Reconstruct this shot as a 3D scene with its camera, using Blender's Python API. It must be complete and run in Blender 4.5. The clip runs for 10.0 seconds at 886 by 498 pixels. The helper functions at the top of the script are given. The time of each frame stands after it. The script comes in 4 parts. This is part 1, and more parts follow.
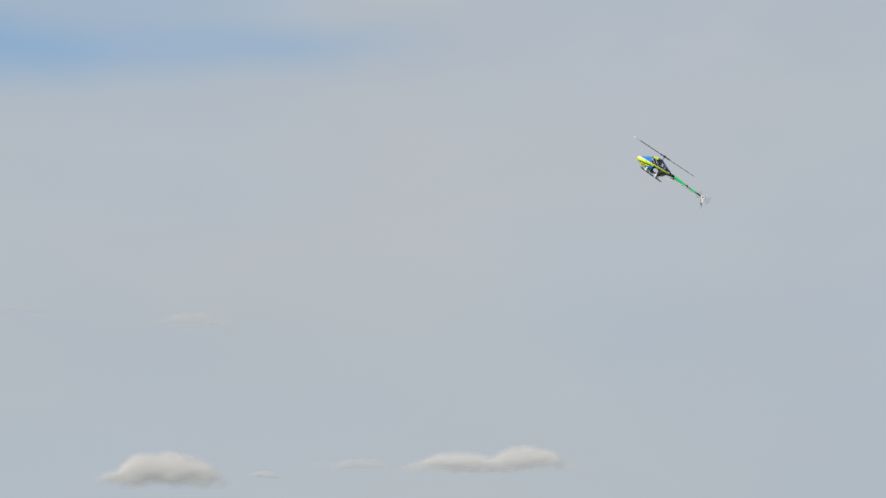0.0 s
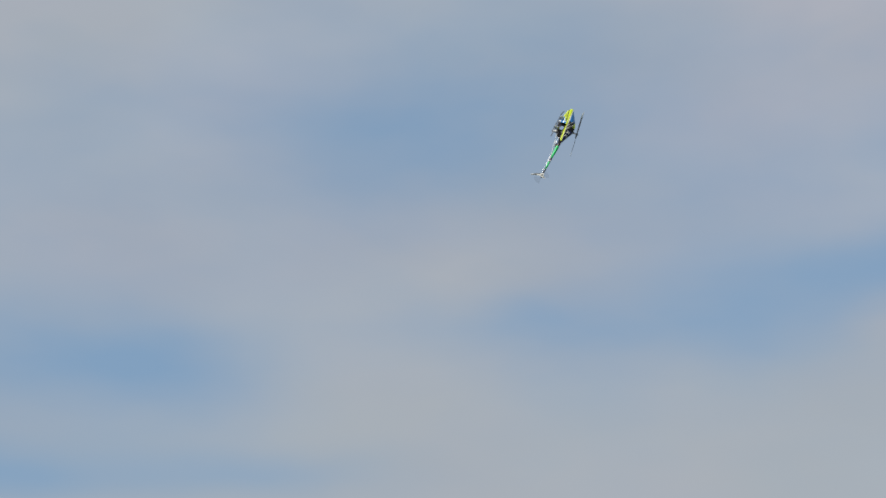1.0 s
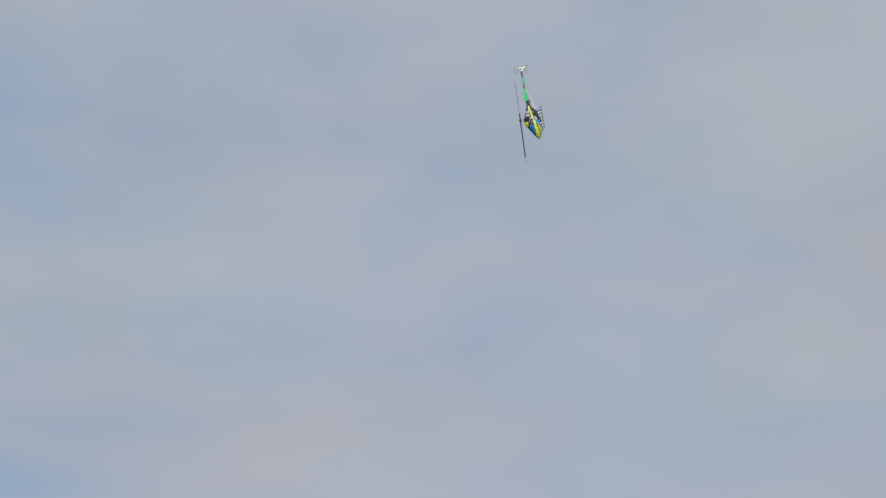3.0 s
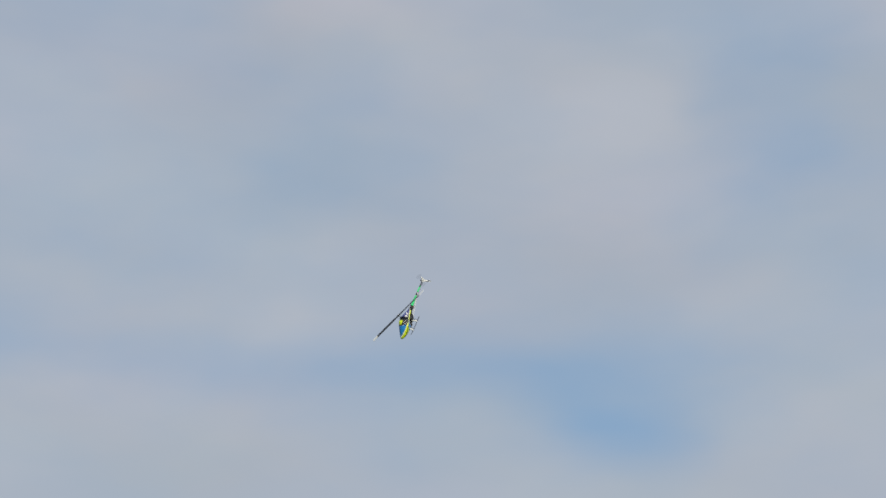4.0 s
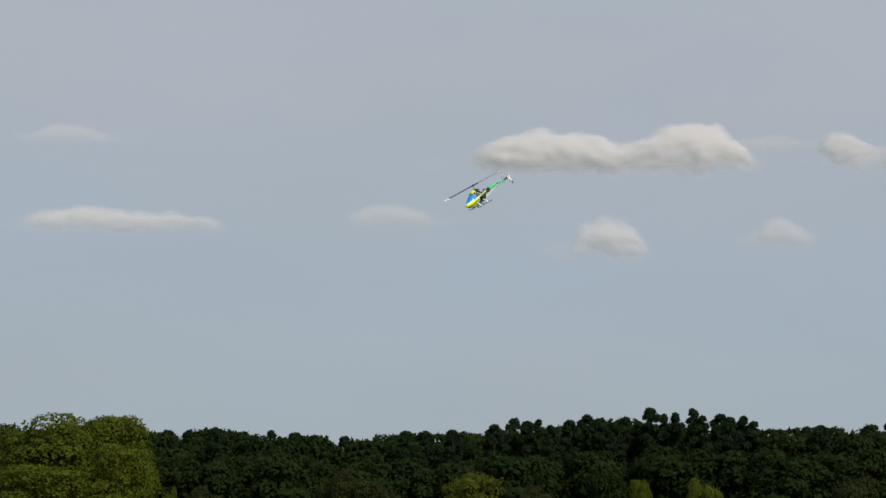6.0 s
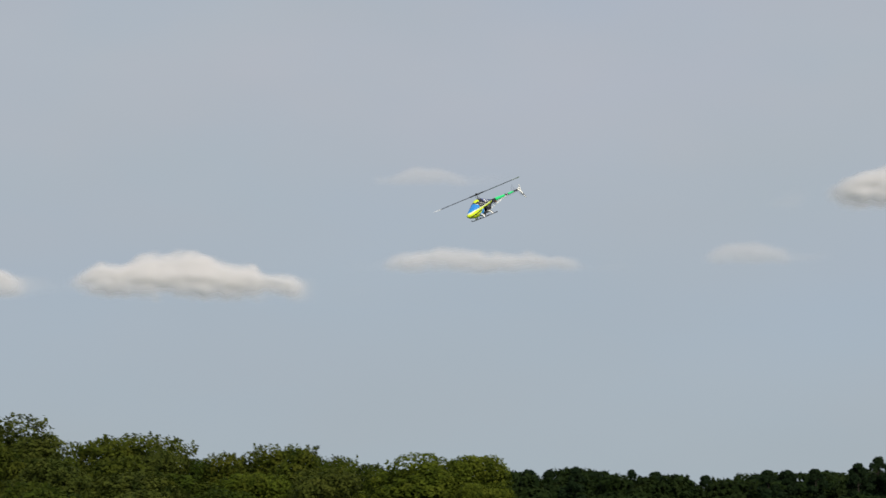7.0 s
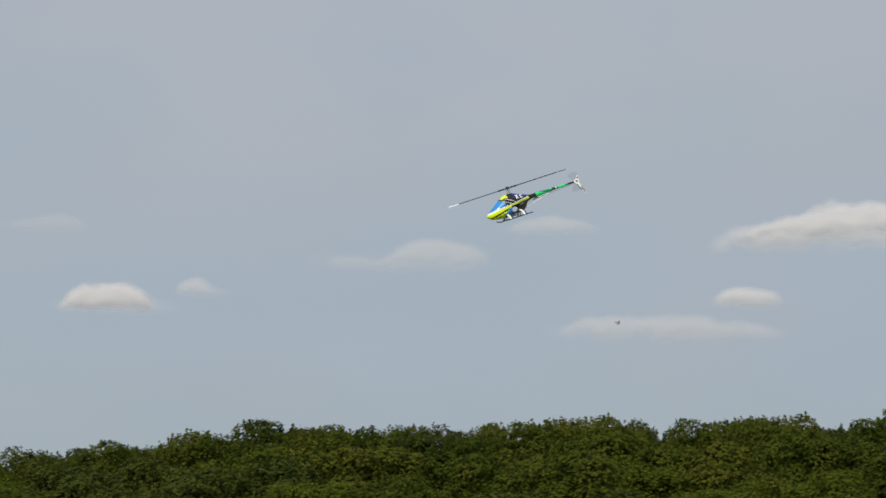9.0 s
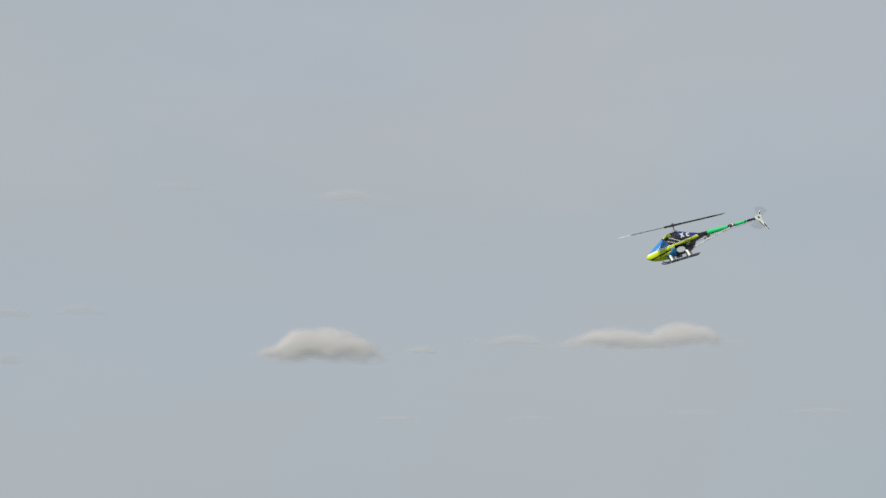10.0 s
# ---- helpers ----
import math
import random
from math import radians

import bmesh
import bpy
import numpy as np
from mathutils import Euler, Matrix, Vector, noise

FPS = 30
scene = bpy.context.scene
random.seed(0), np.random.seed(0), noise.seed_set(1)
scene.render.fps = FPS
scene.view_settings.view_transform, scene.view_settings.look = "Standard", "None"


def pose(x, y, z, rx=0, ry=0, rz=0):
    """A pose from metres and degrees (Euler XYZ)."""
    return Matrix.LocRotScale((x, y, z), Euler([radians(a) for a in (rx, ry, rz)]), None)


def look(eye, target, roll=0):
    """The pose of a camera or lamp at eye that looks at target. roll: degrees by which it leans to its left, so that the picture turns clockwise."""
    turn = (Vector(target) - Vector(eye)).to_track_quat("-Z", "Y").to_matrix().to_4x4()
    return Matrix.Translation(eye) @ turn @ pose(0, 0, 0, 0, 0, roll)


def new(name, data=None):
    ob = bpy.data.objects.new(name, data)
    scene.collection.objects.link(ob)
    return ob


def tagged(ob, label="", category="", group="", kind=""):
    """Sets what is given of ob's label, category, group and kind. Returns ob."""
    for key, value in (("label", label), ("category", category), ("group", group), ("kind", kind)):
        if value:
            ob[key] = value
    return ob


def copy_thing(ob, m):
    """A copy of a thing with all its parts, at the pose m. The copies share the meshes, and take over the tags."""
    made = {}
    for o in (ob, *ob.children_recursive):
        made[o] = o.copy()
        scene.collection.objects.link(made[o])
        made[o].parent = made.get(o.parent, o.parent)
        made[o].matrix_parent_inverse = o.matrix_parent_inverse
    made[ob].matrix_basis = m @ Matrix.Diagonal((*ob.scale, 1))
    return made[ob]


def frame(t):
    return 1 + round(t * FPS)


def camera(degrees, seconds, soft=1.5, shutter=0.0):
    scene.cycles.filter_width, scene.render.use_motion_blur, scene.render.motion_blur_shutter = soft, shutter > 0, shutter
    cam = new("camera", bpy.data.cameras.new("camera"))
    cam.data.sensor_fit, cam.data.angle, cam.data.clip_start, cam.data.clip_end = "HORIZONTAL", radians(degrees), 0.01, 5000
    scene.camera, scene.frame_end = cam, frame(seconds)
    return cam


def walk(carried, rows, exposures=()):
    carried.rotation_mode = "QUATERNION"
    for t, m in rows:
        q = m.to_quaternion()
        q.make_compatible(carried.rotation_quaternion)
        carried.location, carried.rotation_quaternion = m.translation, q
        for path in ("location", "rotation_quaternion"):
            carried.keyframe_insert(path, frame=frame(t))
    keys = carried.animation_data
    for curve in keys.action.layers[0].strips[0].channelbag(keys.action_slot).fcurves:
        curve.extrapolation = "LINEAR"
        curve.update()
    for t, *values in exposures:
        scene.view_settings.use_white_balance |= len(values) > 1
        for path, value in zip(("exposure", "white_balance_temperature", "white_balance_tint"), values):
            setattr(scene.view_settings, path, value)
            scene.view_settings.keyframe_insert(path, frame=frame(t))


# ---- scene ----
EYE = (0.0, 0.0, 1.65)
cam = camera(20.0, 10.0, soft=1.55, shutter=0.05)

# seconds, turn to the left from +y, tilt above the horizon, roll (degrees)
CAMERA_ROWS = [
    (0, 65.06, 10.72, -0.22),
    (0.1, 66.18, 11.70, -0.10),
    (0.2, 66.68, 13.71, -0.07),
    (0.3, 66.31, 15.37, -0.04),
    (0.5, 65.69, 17.67, -0.03),
    (0.7, 65.75, 18.76, -0.04),
    (0.9, 64.66, 19.96, 0.02),
    (1, 64.55, 20.50, 0.02),
    (1.1, 63.84, 20.96, -0.00),
    (1.2, 61.14, 21.40, -0.00),
    (1.3, 59.60, 22.02, -0.00),
    (1.5, 56.75, 22.25, -0.00),
    (1.8, 51.62, 22.01, 0.00),
    (2, 49.51, 21.32, 0.01),
    (2.1, 48.43, 21.06, 0.02),
    (2.2, 47.63, 20.94, 0.03),
    (2.4, 44.31, 21.30, 0.08),
    (2.5, 41.75, 22.63, 0.07),
    (2.6, 38.75, 23.43, -0.07),
    (2.7, 35.49, 24.32, -0.14),
    (3.8, -4.82, 25.23, 0.01),
    (4, -7.32, 24.43, 0.02),
    (4.2, -11.05, 22.58, 0.04),
    (4.3, -11.85, 21.04, 0.06),
    (4.4, -12.02, 18.83, 0.10),
    (4.5, -12.82, 16.60, 0.15),
    (4.6, -14.09, 14.58, 0.25),
    (4.7, -16.74, 13.23, 0.40),
    (5, -19.79, 11.17, 0.03),
    (5.3, -21.00, 9.95, -0.14),
    (5.5, -20.30, 8.76, -0.26),
    (5.8, -18.39, 7.65, -0.23),
    (6, -18.39, 7.48, -0.16),
    (6.2, -18.49, 7.39, -0.21),
    (7.3, -4.41, 8.55, 0.32),
    (7.5, -0.56, 8.26, 0.21),
    (7.7, 2.46, 8.60, -0.15),
    (8, 7.11, 8.96, -0.22),
    (8.2, 10.28, 8.97, -0.11),
    (8.5, 16.22, 9.11, -0.27),
    (8.7, 22.35, 8.92, -0.33),
    (9, 29.67, 8.15, 0.12),
    (9.2, 34.16, 7.54, 0.22),
    (9.4, 41.10, 7.75, 0.25),
    (9.5, 45.34, 7.95, 0.09),
    (9.6, 50.06, 8.05, 0.04),
    (9.8, 59.53, 8.06, 0.07),
    (10, 68.67, 7.90, 0.29),
]
walk(cam, [(t, pose(*EYE, 90 + tilt, 0, turn) @ pose(0, 0, 0, 0, 0, roll)) for t, turn, tilt, roll in CAMERA_ROWS],
     exposures=[(0.0, 0.14), (0.4, 0.03), (1.0, -0.07), (2.5, -0.05), (4.0, 0.04), (4.6, 0.01), (5.0, -0.07), (5.5, -0.12), (6.0, -0.02), (6.2, 0.0), (7.5, 0.05), (8.0, 0.0), (8.5, -0.06), (9.0, -0.02), (9.5, 0.12), (10.0, 0.03)])


# ---- sky and sun ----
def nodes_of(tree):
    tree.nodes.clear()

    def add(kind, **values):
        n = tree.nodes.new(kind)
        for k, v in values.items():
            n.inputs[int(k[1:]) if k[0] == "i" and k[1:].isdigit() else k.replace("_", " ")].default_value = v
        return n

    def link(a, b, ia=0, ib=0):
        tree.links.new(a.outputs[ia], b.inputs[ib])

    def calc(op, a, b=None, c=None, clamp=False):
        n = tree.nodes.new("ShaderNodeMath")
        n.operation, n.use_clamp = op, clamp
        for i, v in enumerate((a, b, c)):
            if v is None:
                continue
            if isinstance(v, (int, float)):
                n.inputs[i].default_value = v
            else:
                tree.links.new(v, n.inputs[i])
        return n.outputs[0]

    def mix(fac, a, b, blend="MIX"):
        n = tree.nodes.new("ShaderNodeMix")
        n.data_type, n.blend_type = "RGBA", blend
        for i, v in ((0, fac), (6, a), (7, b)):
            if isinstance(v, (int, float)):
                n.inputs[i].default_value = v
            elif isinstance(v, tuple):
                n.inputs[i].default_value = (*v[:3], 1)
            else:
                tree.links.new(v, n.inputs[i])
        return n.outputs[2]

    return add, link, calc, mix


SUN_TURN, SUN_HEIGHT = 196.0, 36.0      # to the left of +y, above the horizon
sun = new("sun", bpy.data.lights.new("sun", "SUN"))
sun.data.energy, sun.data.angle, sun.data.color = 3.5, radians(0.6), (1.0, 0.93, 0.82)
sd = Vector((-math.sin(radians(SUN_TURN)) * math.cos(radians(SUN_HEIGHT)),
             math.cos(radians(SUN_TURN)) * math.cos(radians(SUN_HEIGHT)), math.sin(radians(SUN_HEIGHT))))
sun.matrix_world = look(sd * 100, (0, 0, 0))

# openings in the thin cloud veil: turn, height, half width, half height (degrees), depth
OPENINGS = [
    (73.8, 17.7, 4.2, 1.4, 0.95), (74.5, 15.1, 1.8, 0.6, 0.4), (70.0, 15.3, 4.5, 0.6, 0.55), (60.6, 18.7, 3.0, 0.8, 0.6), (55.4, 19.3, 3.0, 0.6, 0.5), (46.5, 19.9, 9.5, 0.55, 0.75),
    (43.6, 19.4, 2.2, 0.6, 0.4), (68.0, 23.2, 6.0, 1.8, 0.42), (56.3, 18.5, 2.0, 0.7, 0.4), (46.6, 22.6, 7.0, 1.5, 0.32), (36.7, 25.1, 1.6, 1.1, 0.4),
    (38.0, 28.6, 4.0, 0.9, 0.3), (-5.0, 21.7, 9.0, 0.8, 0.5), (-12.0, 20.3, 2.3, 0.9, 0.72), (-21.3, 20.5, 2.2, 1.0, 0.6), (-15.9, 27.5, 2.2, 1.6, 0.42),
    (78.0, 15.2, 3.0, 0.9, 0.6), (64.0, 18.6, 3.0, 0.7, 0.3), (63.5, 23.4, 4.0, 1.2, 0.25), (40.0, 20.2, 3.0, 0.6, 0.4), (36.0, 20.1, 4.0, 0.6, 0.5), (57.0, 21.8, 6.0, 1.6, 0.42), (37.3, 26.9, 4.5, 1.4, 0.35),
]


def make_sky():
    world = bpy.data.worlds.new("sky")
    scene.world = world
    world.use_nodes = True
    tree = world.node_tree
    add, link, calc, mix = nodes_of(tree)
    out, back = add("ShaderNodeOutputWorld"), add("ShaderNodeBackground")
    link(back, out)
    sky = add("ShaderNodeTexSky")
    sky.sky_type, sky.sun_disc = "NISHITA", False
    sky.sun_elevation, sky.sun_rotation = radians(SUN_HEIGHT), radians(-SUN_TURN)
    sky.air_density, sky.dust_density, sky.ozone_density = 1.0, 1.2, 1.5
    co, sep = add("ShaderNodeTexCoord"), add("ShaderNodeSeparateXYZ")
    link(co, sep)
    x, y, z = sep.outputs
    turn = calc("DEGREES", calc("ARCTAN2", calc("MULTIPLY", x, -1.0), y))
    height = calc("DEGREES", calc("ARCSINE", z))
    flat = add("ShaderNodeCombineXYZ")
    tree.links.new(calc("MULTIPLY", turn, 0.45), flat.inputs[0])
    tree.links.new(height, flat.inputs[1])
    warp = add("ShaderNodeTexNoise", Scale=0.3, Detail=3.0, Roughness=0.5)
    link(flat, warp)
    wsep = add("ShaderNodeSeparateColor")
    link(warp, wsep, 1)
    turn_w = calc("ADD", turn, calc("MULTIPLY", calc("SUBTRACT", wsep.outputs[0], 0.5), 4.5))
    height_w = calc("ADD", height, calc("MULTIPLY", calc("SUBTRACT", wsep.outputs[1], 0.5), 1.7))
    total = None
    for a, h, wa, wh, depth in OPENINGS:
        u = calc("POWER", calc("ABSOLUTE", calc("DIVIDE", calc("SUBTRACT", turn_w, a), wa)), 3.0)
        v = calc("POWER", calc("ABSOLUTE", calc("DIVIDE", calc("SUBTRACT", height_w, h), wh)), 2.0)
        g = calc("MULTIPLY", calc("EXPONENT", calc("MULTIPLY", calc("ADD", u, v), -0.9)), depth)
        total = g if total is None else calc("ADD", total, g)
    fine = add("ShaderNodeTexNoise", Scale=0.26, Detail=4.0, Roughness=0.5, Distortion=0.1)
    link(flat, fine)
    high = calc("MULTIPLY", calc("SUBTRACT", height, 13.0), 0.12, clamp=True)
    patchy = calc("MULTIPLY", calc("SUBTRACT", fine.outputs[0], 0.42), calc("ADD", calc("MULTIPLY", high, 0.9), 0.4))
    open_sky = calc("ADD", calc("ADD", calc("MULTIPLY", total, 0.95), calc("MULTIPLY", high, 0.08)), patchy, clamp=True)
    tint = add("ShaderNodeTexNoise", Scale=0.22, Detail=2.0)
    link(flat, tint)
    low = mix(calc("MULTIPLY", calc("SUBTRACT", tint.outputs[0], 0.35), 2.5, clamp=True), (0.405, 0.455, 0.508), (0.440, 0.458, 0.514))
    top = mix(calc("MULTIPLY", calc("SUBTRACT", tint.outputs[0], 0.35), 2.5, clamp=True), (0.402, 0.446, 0.505), (0.432, 0.447, 0.510))
    rise = calc("MULTIPLY", calc("SUBTRACT", height, 2.5), 0.1, clamp=True)
    low = mix(rise, (0.368, 0.428, 0.472), low)
    # a bluer belt behind the low clouds
    belt = calc("SUBTRACT", 1.0, calc("DIVIDE", calc("ABSOLUTE", calc("SUBTRACT", height_w, 7.2)), 3.6), clamp=True)
    low = mix(calc("MULTIPLY", belt, 0.45), low, (0.362, 0.438, 0.525))
    hazy = calc("MULTIPLY", calc("SUBTRACT", turn, 44.0), 0.05, clamp=True)
    low = mix(calc("MULTIPLY", hazy, 0.7), low, (0.425, 0.458, 0.486))
    veil = mix(high, low, top)
    # brighter and greyer bands in the veil
    bands = add("ShaderNodeTexNoise", Scale=0.3, Detail=3.0, Roughness=0.45, Distortion=0.2)
    link(flat, bands)
    lift = calc("ADD", calc("MULTIPLY", calc("SUBTRACT", bands.outputs[0], 0.5), calc("ADD", calc("MULTIPLY", high, 0.14), 0.06)), 1.0)
    tone = add("ShaderNodeCombineXYZ")
    for k in range(3):
        tree.links.new(lift, tone.inputs[k])
    veil = mix(1.0, veil, tone.outputs[0], "MULTIPLY")
    blue = mix(0.78, mix(1.0, sky.outputs[0], (0.16, 0.16, 0.16), "MULTIPLY"), (0.205, 0.345, 0.515))
    tree.links.new(mix(calc("MULTIPLY", open_sky, 0.92), veil, blue), back.inputs[0])
    back.inputs[1].default_value = 1.0


make_sky()


# ---- materials ----
def material(name, base, rough=0.6, metal=0.0, grain=0.12, scale=30.0, bump=0.0, coat=0.0):
    m = bpy.data.materials.new(name)
    m.use_nodes = True
    add, link, calc, mix = nodes_of(m.node_tree)
    out, b = add("ShaderNodeOutputMaterial"), add("ShaderNodeBsdfPrincipled")
    link(b, out)
    co = add("ShaderNodeTexCoord")
    n1, n2 = add("ShaderNodeTexNoise", Scale=scale, Detail=5.0), add("ShaderNodeTexNoise", Scale=scale * 0.13, Detail=3.0)
    link(co, n1, 3), link(co, n2, 3)
    f = calc("ADD", calc("MULTIPLY", n1.outputs[0], 0.5), calc("MULTIPLY", n2.outputs[0], 0.5))
    dark, light = tuple(c * (1 - grain) for c in base), tuple(min(1, c * (1 + grain)) for c in base)
    m.node_tree.links.new(mix(calc("MULTIPLY", calc("SUBTRACT", f, 0.3), 2.5, clamp=True), dark, light), b.inputs["Base Color"])
    m.node_tree.links.new(calc("ADD", calc("MULTIPLY", n2.outputs[0], 0.2), rough - 0.1), b.inputs["Roughness"])
    b.inputs["Metallic"].default_value = metal
    b.inputs["Coat Weight"].default_value = coat
    if bump:
        bp = add("ShaderNodeBump", Strength=bump, Distance=0.01)
        m.node_tree.links.new(n1.outputs[0], bp.inputs["Height"])
        link(bp, b, 0, b.inputs.find("Normal"))
    return m


def leaf_material(name, dark, light, tint):
    m = bpy.data.materials.new(name)
    m.use_nodes = True
    tree = m.node_tree
    add, link, calc, mix = nodes_of(tree)
    out, b = add("ShaderNodeOutputMaterial"), add("ShaderNodeBsdfPrincipled", Roughness=0.7, Specular_IOR_Level=0.05)
    geo, info, co = add("ShaderNodeNewGeometry"), add("ShaderNodeObjectInfo"), add("ShaderNodeTexCoord")
    n = add("ShaderNodeTexNoise", Scale=0.55, Detail=3.0)
    link(co, n, 3)
    c = mix(calc("ADD", calc("MULTIPLY", geo.outputs["Random Per Island"], 0.42), 0.32), dark, light)
    c = mix(calc("MULTIPLY", calc("SUBTRACT", n.outputs[0], 0.45), 3.0, clamp=True), c, tint)
    c = mix(calc("MULTIPLY", info.outputs["Random"], 0.45), c, tuple(v * 1.3 for v in tint))
    # noise darkens whole clumps: shade between the lobes, put into the leaf colour
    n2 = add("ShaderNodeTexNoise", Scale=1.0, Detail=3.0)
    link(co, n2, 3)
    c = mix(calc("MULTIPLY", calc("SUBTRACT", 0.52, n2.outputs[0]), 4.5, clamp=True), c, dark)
    tree.links.new(c, b.inputs["Base Color"])
    tr = add("ShaderNodeBsdfTranslucent")
    tree.links.new(c, tr.inputs[0])
    ms = add("ShaderNodeMixShader", i0=0.38)
    link(b, ms, 0, 1), link(tr, ms, 0, 2), link(ms, out)
    return m


def cloud_material(name, base):
    m = bpy.data.materials.new(name)
    m.use_nodes = True
    tree = m.node_tree
    add, link, calc, mix = nodes_of(tree)
    out = add("ShaderNodeOutputMaterial")
    co, at = add("ShaderNodeTexCoord"), add("ShaderNodeAttribute")
    at.attribute_name = "cloud_depth"
    n = add("ShaderNodeTexNoise", Scale=0.022, Detail=3.0, Roughness=0.5)
    link(co, n, 3)
    d = calc("ADD", at.outputs["Fac"], calc("MULTIPLY", calc("SUBTRACT", n.outputs[0], 0.5), 0.10))
    a = calc("MULTIPLY", calc("SMOOTH_MIN", d, 1.0, 0.3, clamp=True), calc("MULTIPLY", calc("SUBTRACT", at.outputs["Fac"], 0.06), 3.2, clamp=True))
    df, tl, tp = add("ShaderNodeBsdfDiffuse"), add("ShaderNodeBsdfTranslucent"), add("ShaderNodeBsdfTransparent")
    df.inputs[0].default_value = tl.inputs[0].default_value = (*base, 1)
    body, ms = add("ShaderNodeMixShader", i0=0.3), add("ShaderNodeMixShader")
    link(df, body, 0, 1), link(tl, body, 0, 2)
    at2 = add("ShaderNodeAttribute")
    at2.attribute_name = "cloud_cover"
    tree.links.new(calc("MULTIPLY", a, at2.outputs["Fac"], clamp=True), ms.inputs[0])
    link(tp, ms, 0, 1), link(body, ms, 0, 2), link(ms, out)
    return m


PALE = material("pale_lime_paint", (0.86, 0.90, 0.62), 0.3, coat=0.4, grain=0.05)
# see-through grey that stands for the blur of the spinning tail blades
TAIL_BLUR = material("tail_spin_blur", (0.10, 0.11, 0.16), 0.5)
TAIL_BLUR.node_tree.nodes["Principled BSDF"].inputs["Alpha"].default_value = 0.09
LIME = material("lime_paint", (0.70, 0.86, 0.015), 0.3, coat=0.4, grain=0.06)
BLUE = material("blue_paint", (0.02, 0.24, 0.66), 0.25, coat=0.5, grain=0.08)
NAVY = material("navy_paint", (0.018, 0.028, 0.20), 0.3, coat=0.4)
BLACK = material("black_paint", (0.012, 0.012, 0.015), 0.35, coat=0.3)
WHITE = material("white_paint", (0.82, 0.82, 0.80), 0.4, grain=0.05)
GREEN = material("green_paint", (0.02, 0.68, 0.20), 0.35, coat=0.3, grain=0.08)
CARBON = material("carbon_fibre", (0.013, 0.013, 0.015), 0.55, grain=0.4, scale=200)
STEEL = material("steel", (0.35, 0.35, 0.36), 0.35, 1.0)
ALLOY = material("anodised_alloy", (0.16, 0.16, 0.18), 0.4, 0.8)
COPPER = material("motor_windings", (0.16, 0.055, 0.03), 0.5, 0.3, grain=0.35)
BARK = material("bark", (0.09, 0.065, 0.045), 0.9, grain=0.4, scale=6, bump=0.6)
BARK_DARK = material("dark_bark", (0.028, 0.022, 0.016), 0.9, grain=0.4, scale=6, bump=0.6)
GRASS = material("grass", (0.07, 0.10, 0.03), 0.9, grain=0.35, scale=0.4, bump=0.4)
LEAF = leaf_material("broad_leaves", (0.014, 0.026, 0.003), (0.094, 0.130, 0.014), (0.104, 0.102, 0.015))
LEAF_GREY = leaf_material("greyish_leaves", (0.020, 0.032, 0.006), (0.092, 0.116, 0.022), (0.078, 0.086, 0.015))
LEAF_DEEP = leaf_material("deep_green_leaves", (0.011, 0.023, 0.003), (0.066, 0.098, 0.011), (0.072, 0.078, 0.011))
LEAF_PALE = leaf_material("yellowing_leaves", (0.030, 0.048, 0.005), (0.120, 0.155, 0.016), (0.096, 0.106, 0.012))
# forest leaves, and the needles below: near-black, with the forest's shade in the colour
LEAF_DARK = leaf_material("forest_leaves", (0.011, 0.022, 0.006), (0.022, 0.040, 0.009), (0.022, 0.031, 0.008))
LEAF_RED = leaf_material("copper_leaves", (0.035, 0.012, 0.010), (0.06, 0.022, 0.016), (0.05, 0.02, 0.012))
LEAF_DRY = leaf_material("brownish_leaves", (0.019, 0.026, 0.008), (0.045, 0.056, 0.018), (0.038, 0.042, 0.013))
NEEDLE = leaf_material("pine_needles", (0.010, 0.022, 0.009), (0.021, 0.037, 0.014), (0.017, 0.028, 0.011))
CLOUD = cloud_material("cloud", (0.735, 0.700, 0.690))


# ---- mesh helpers ----
def mesh_object(name, verts, faces, mats, parent=None, label="", smooth=False, index=None):
    me = bpy.data.meshes.new(name)
    me.from_pydata([tuple(v) for v in verts], [], [tuple(f) for f in faces])
    for m in (mats if isinstance(mats, (list, tuple)) else [mats]):
        me.materials.append(m)
    if index is not None:
        me.polygons.foreach_set("material_index", index)
    if smooth:
        me.polygons.foreach_set("use_smooth", [True] * len(me.polygons))
    ob = new(name, me)
    ob.parent = parent
    return tagged(ob, label)


def part(name, bm, mat, parent, label="", smooth=True):
    bmesh.ops.recalc_face_normals(bm, faces=bm.faces)
    me = bpy.data.meshes.new(name)
    bm.to_mesh(me)
    bm.free()
    me.materials.append(mat)
    if smooth:
        me.polygons.foreach_set("use_smooth", [True] * len(me.polygons))
        me.set_sharp_from_angle(angle=radians(40))
    ob = new(name, me)
    ob.parent = parent
    return tagged(ob, label)


def add_tube(bm, a, b, r0, r1, sides=12):
    a, b = Vector(a), Vector(b)
    q = (b - a).to_track_quat("Z", "Y")
    rings = []
    for p, r in ((a, r0), (b, r1)):
        rings.append([bm.verts.new(p + q @ Vector((r * math.cos(k * math.tau / sides), r * math.sin(k * math.tau / sides), 0)))
                      for k in range(sides)])
    for k in range(sides):
        bm.faces.new((rings[0][k], rings[0][(k + 1) % sides], rings[1][(k + 1) % sides], rings[1][k]))
    bm.faces.new(rings[0][::-1])
    bm.faces.new(rings[1])


def tube(a, b, r0, r1=None, sides=12):
    bm = bmesh.new()
    add_tube(bm, a, b, r0, r0 if r1 is None else r1, sides)
    return bm


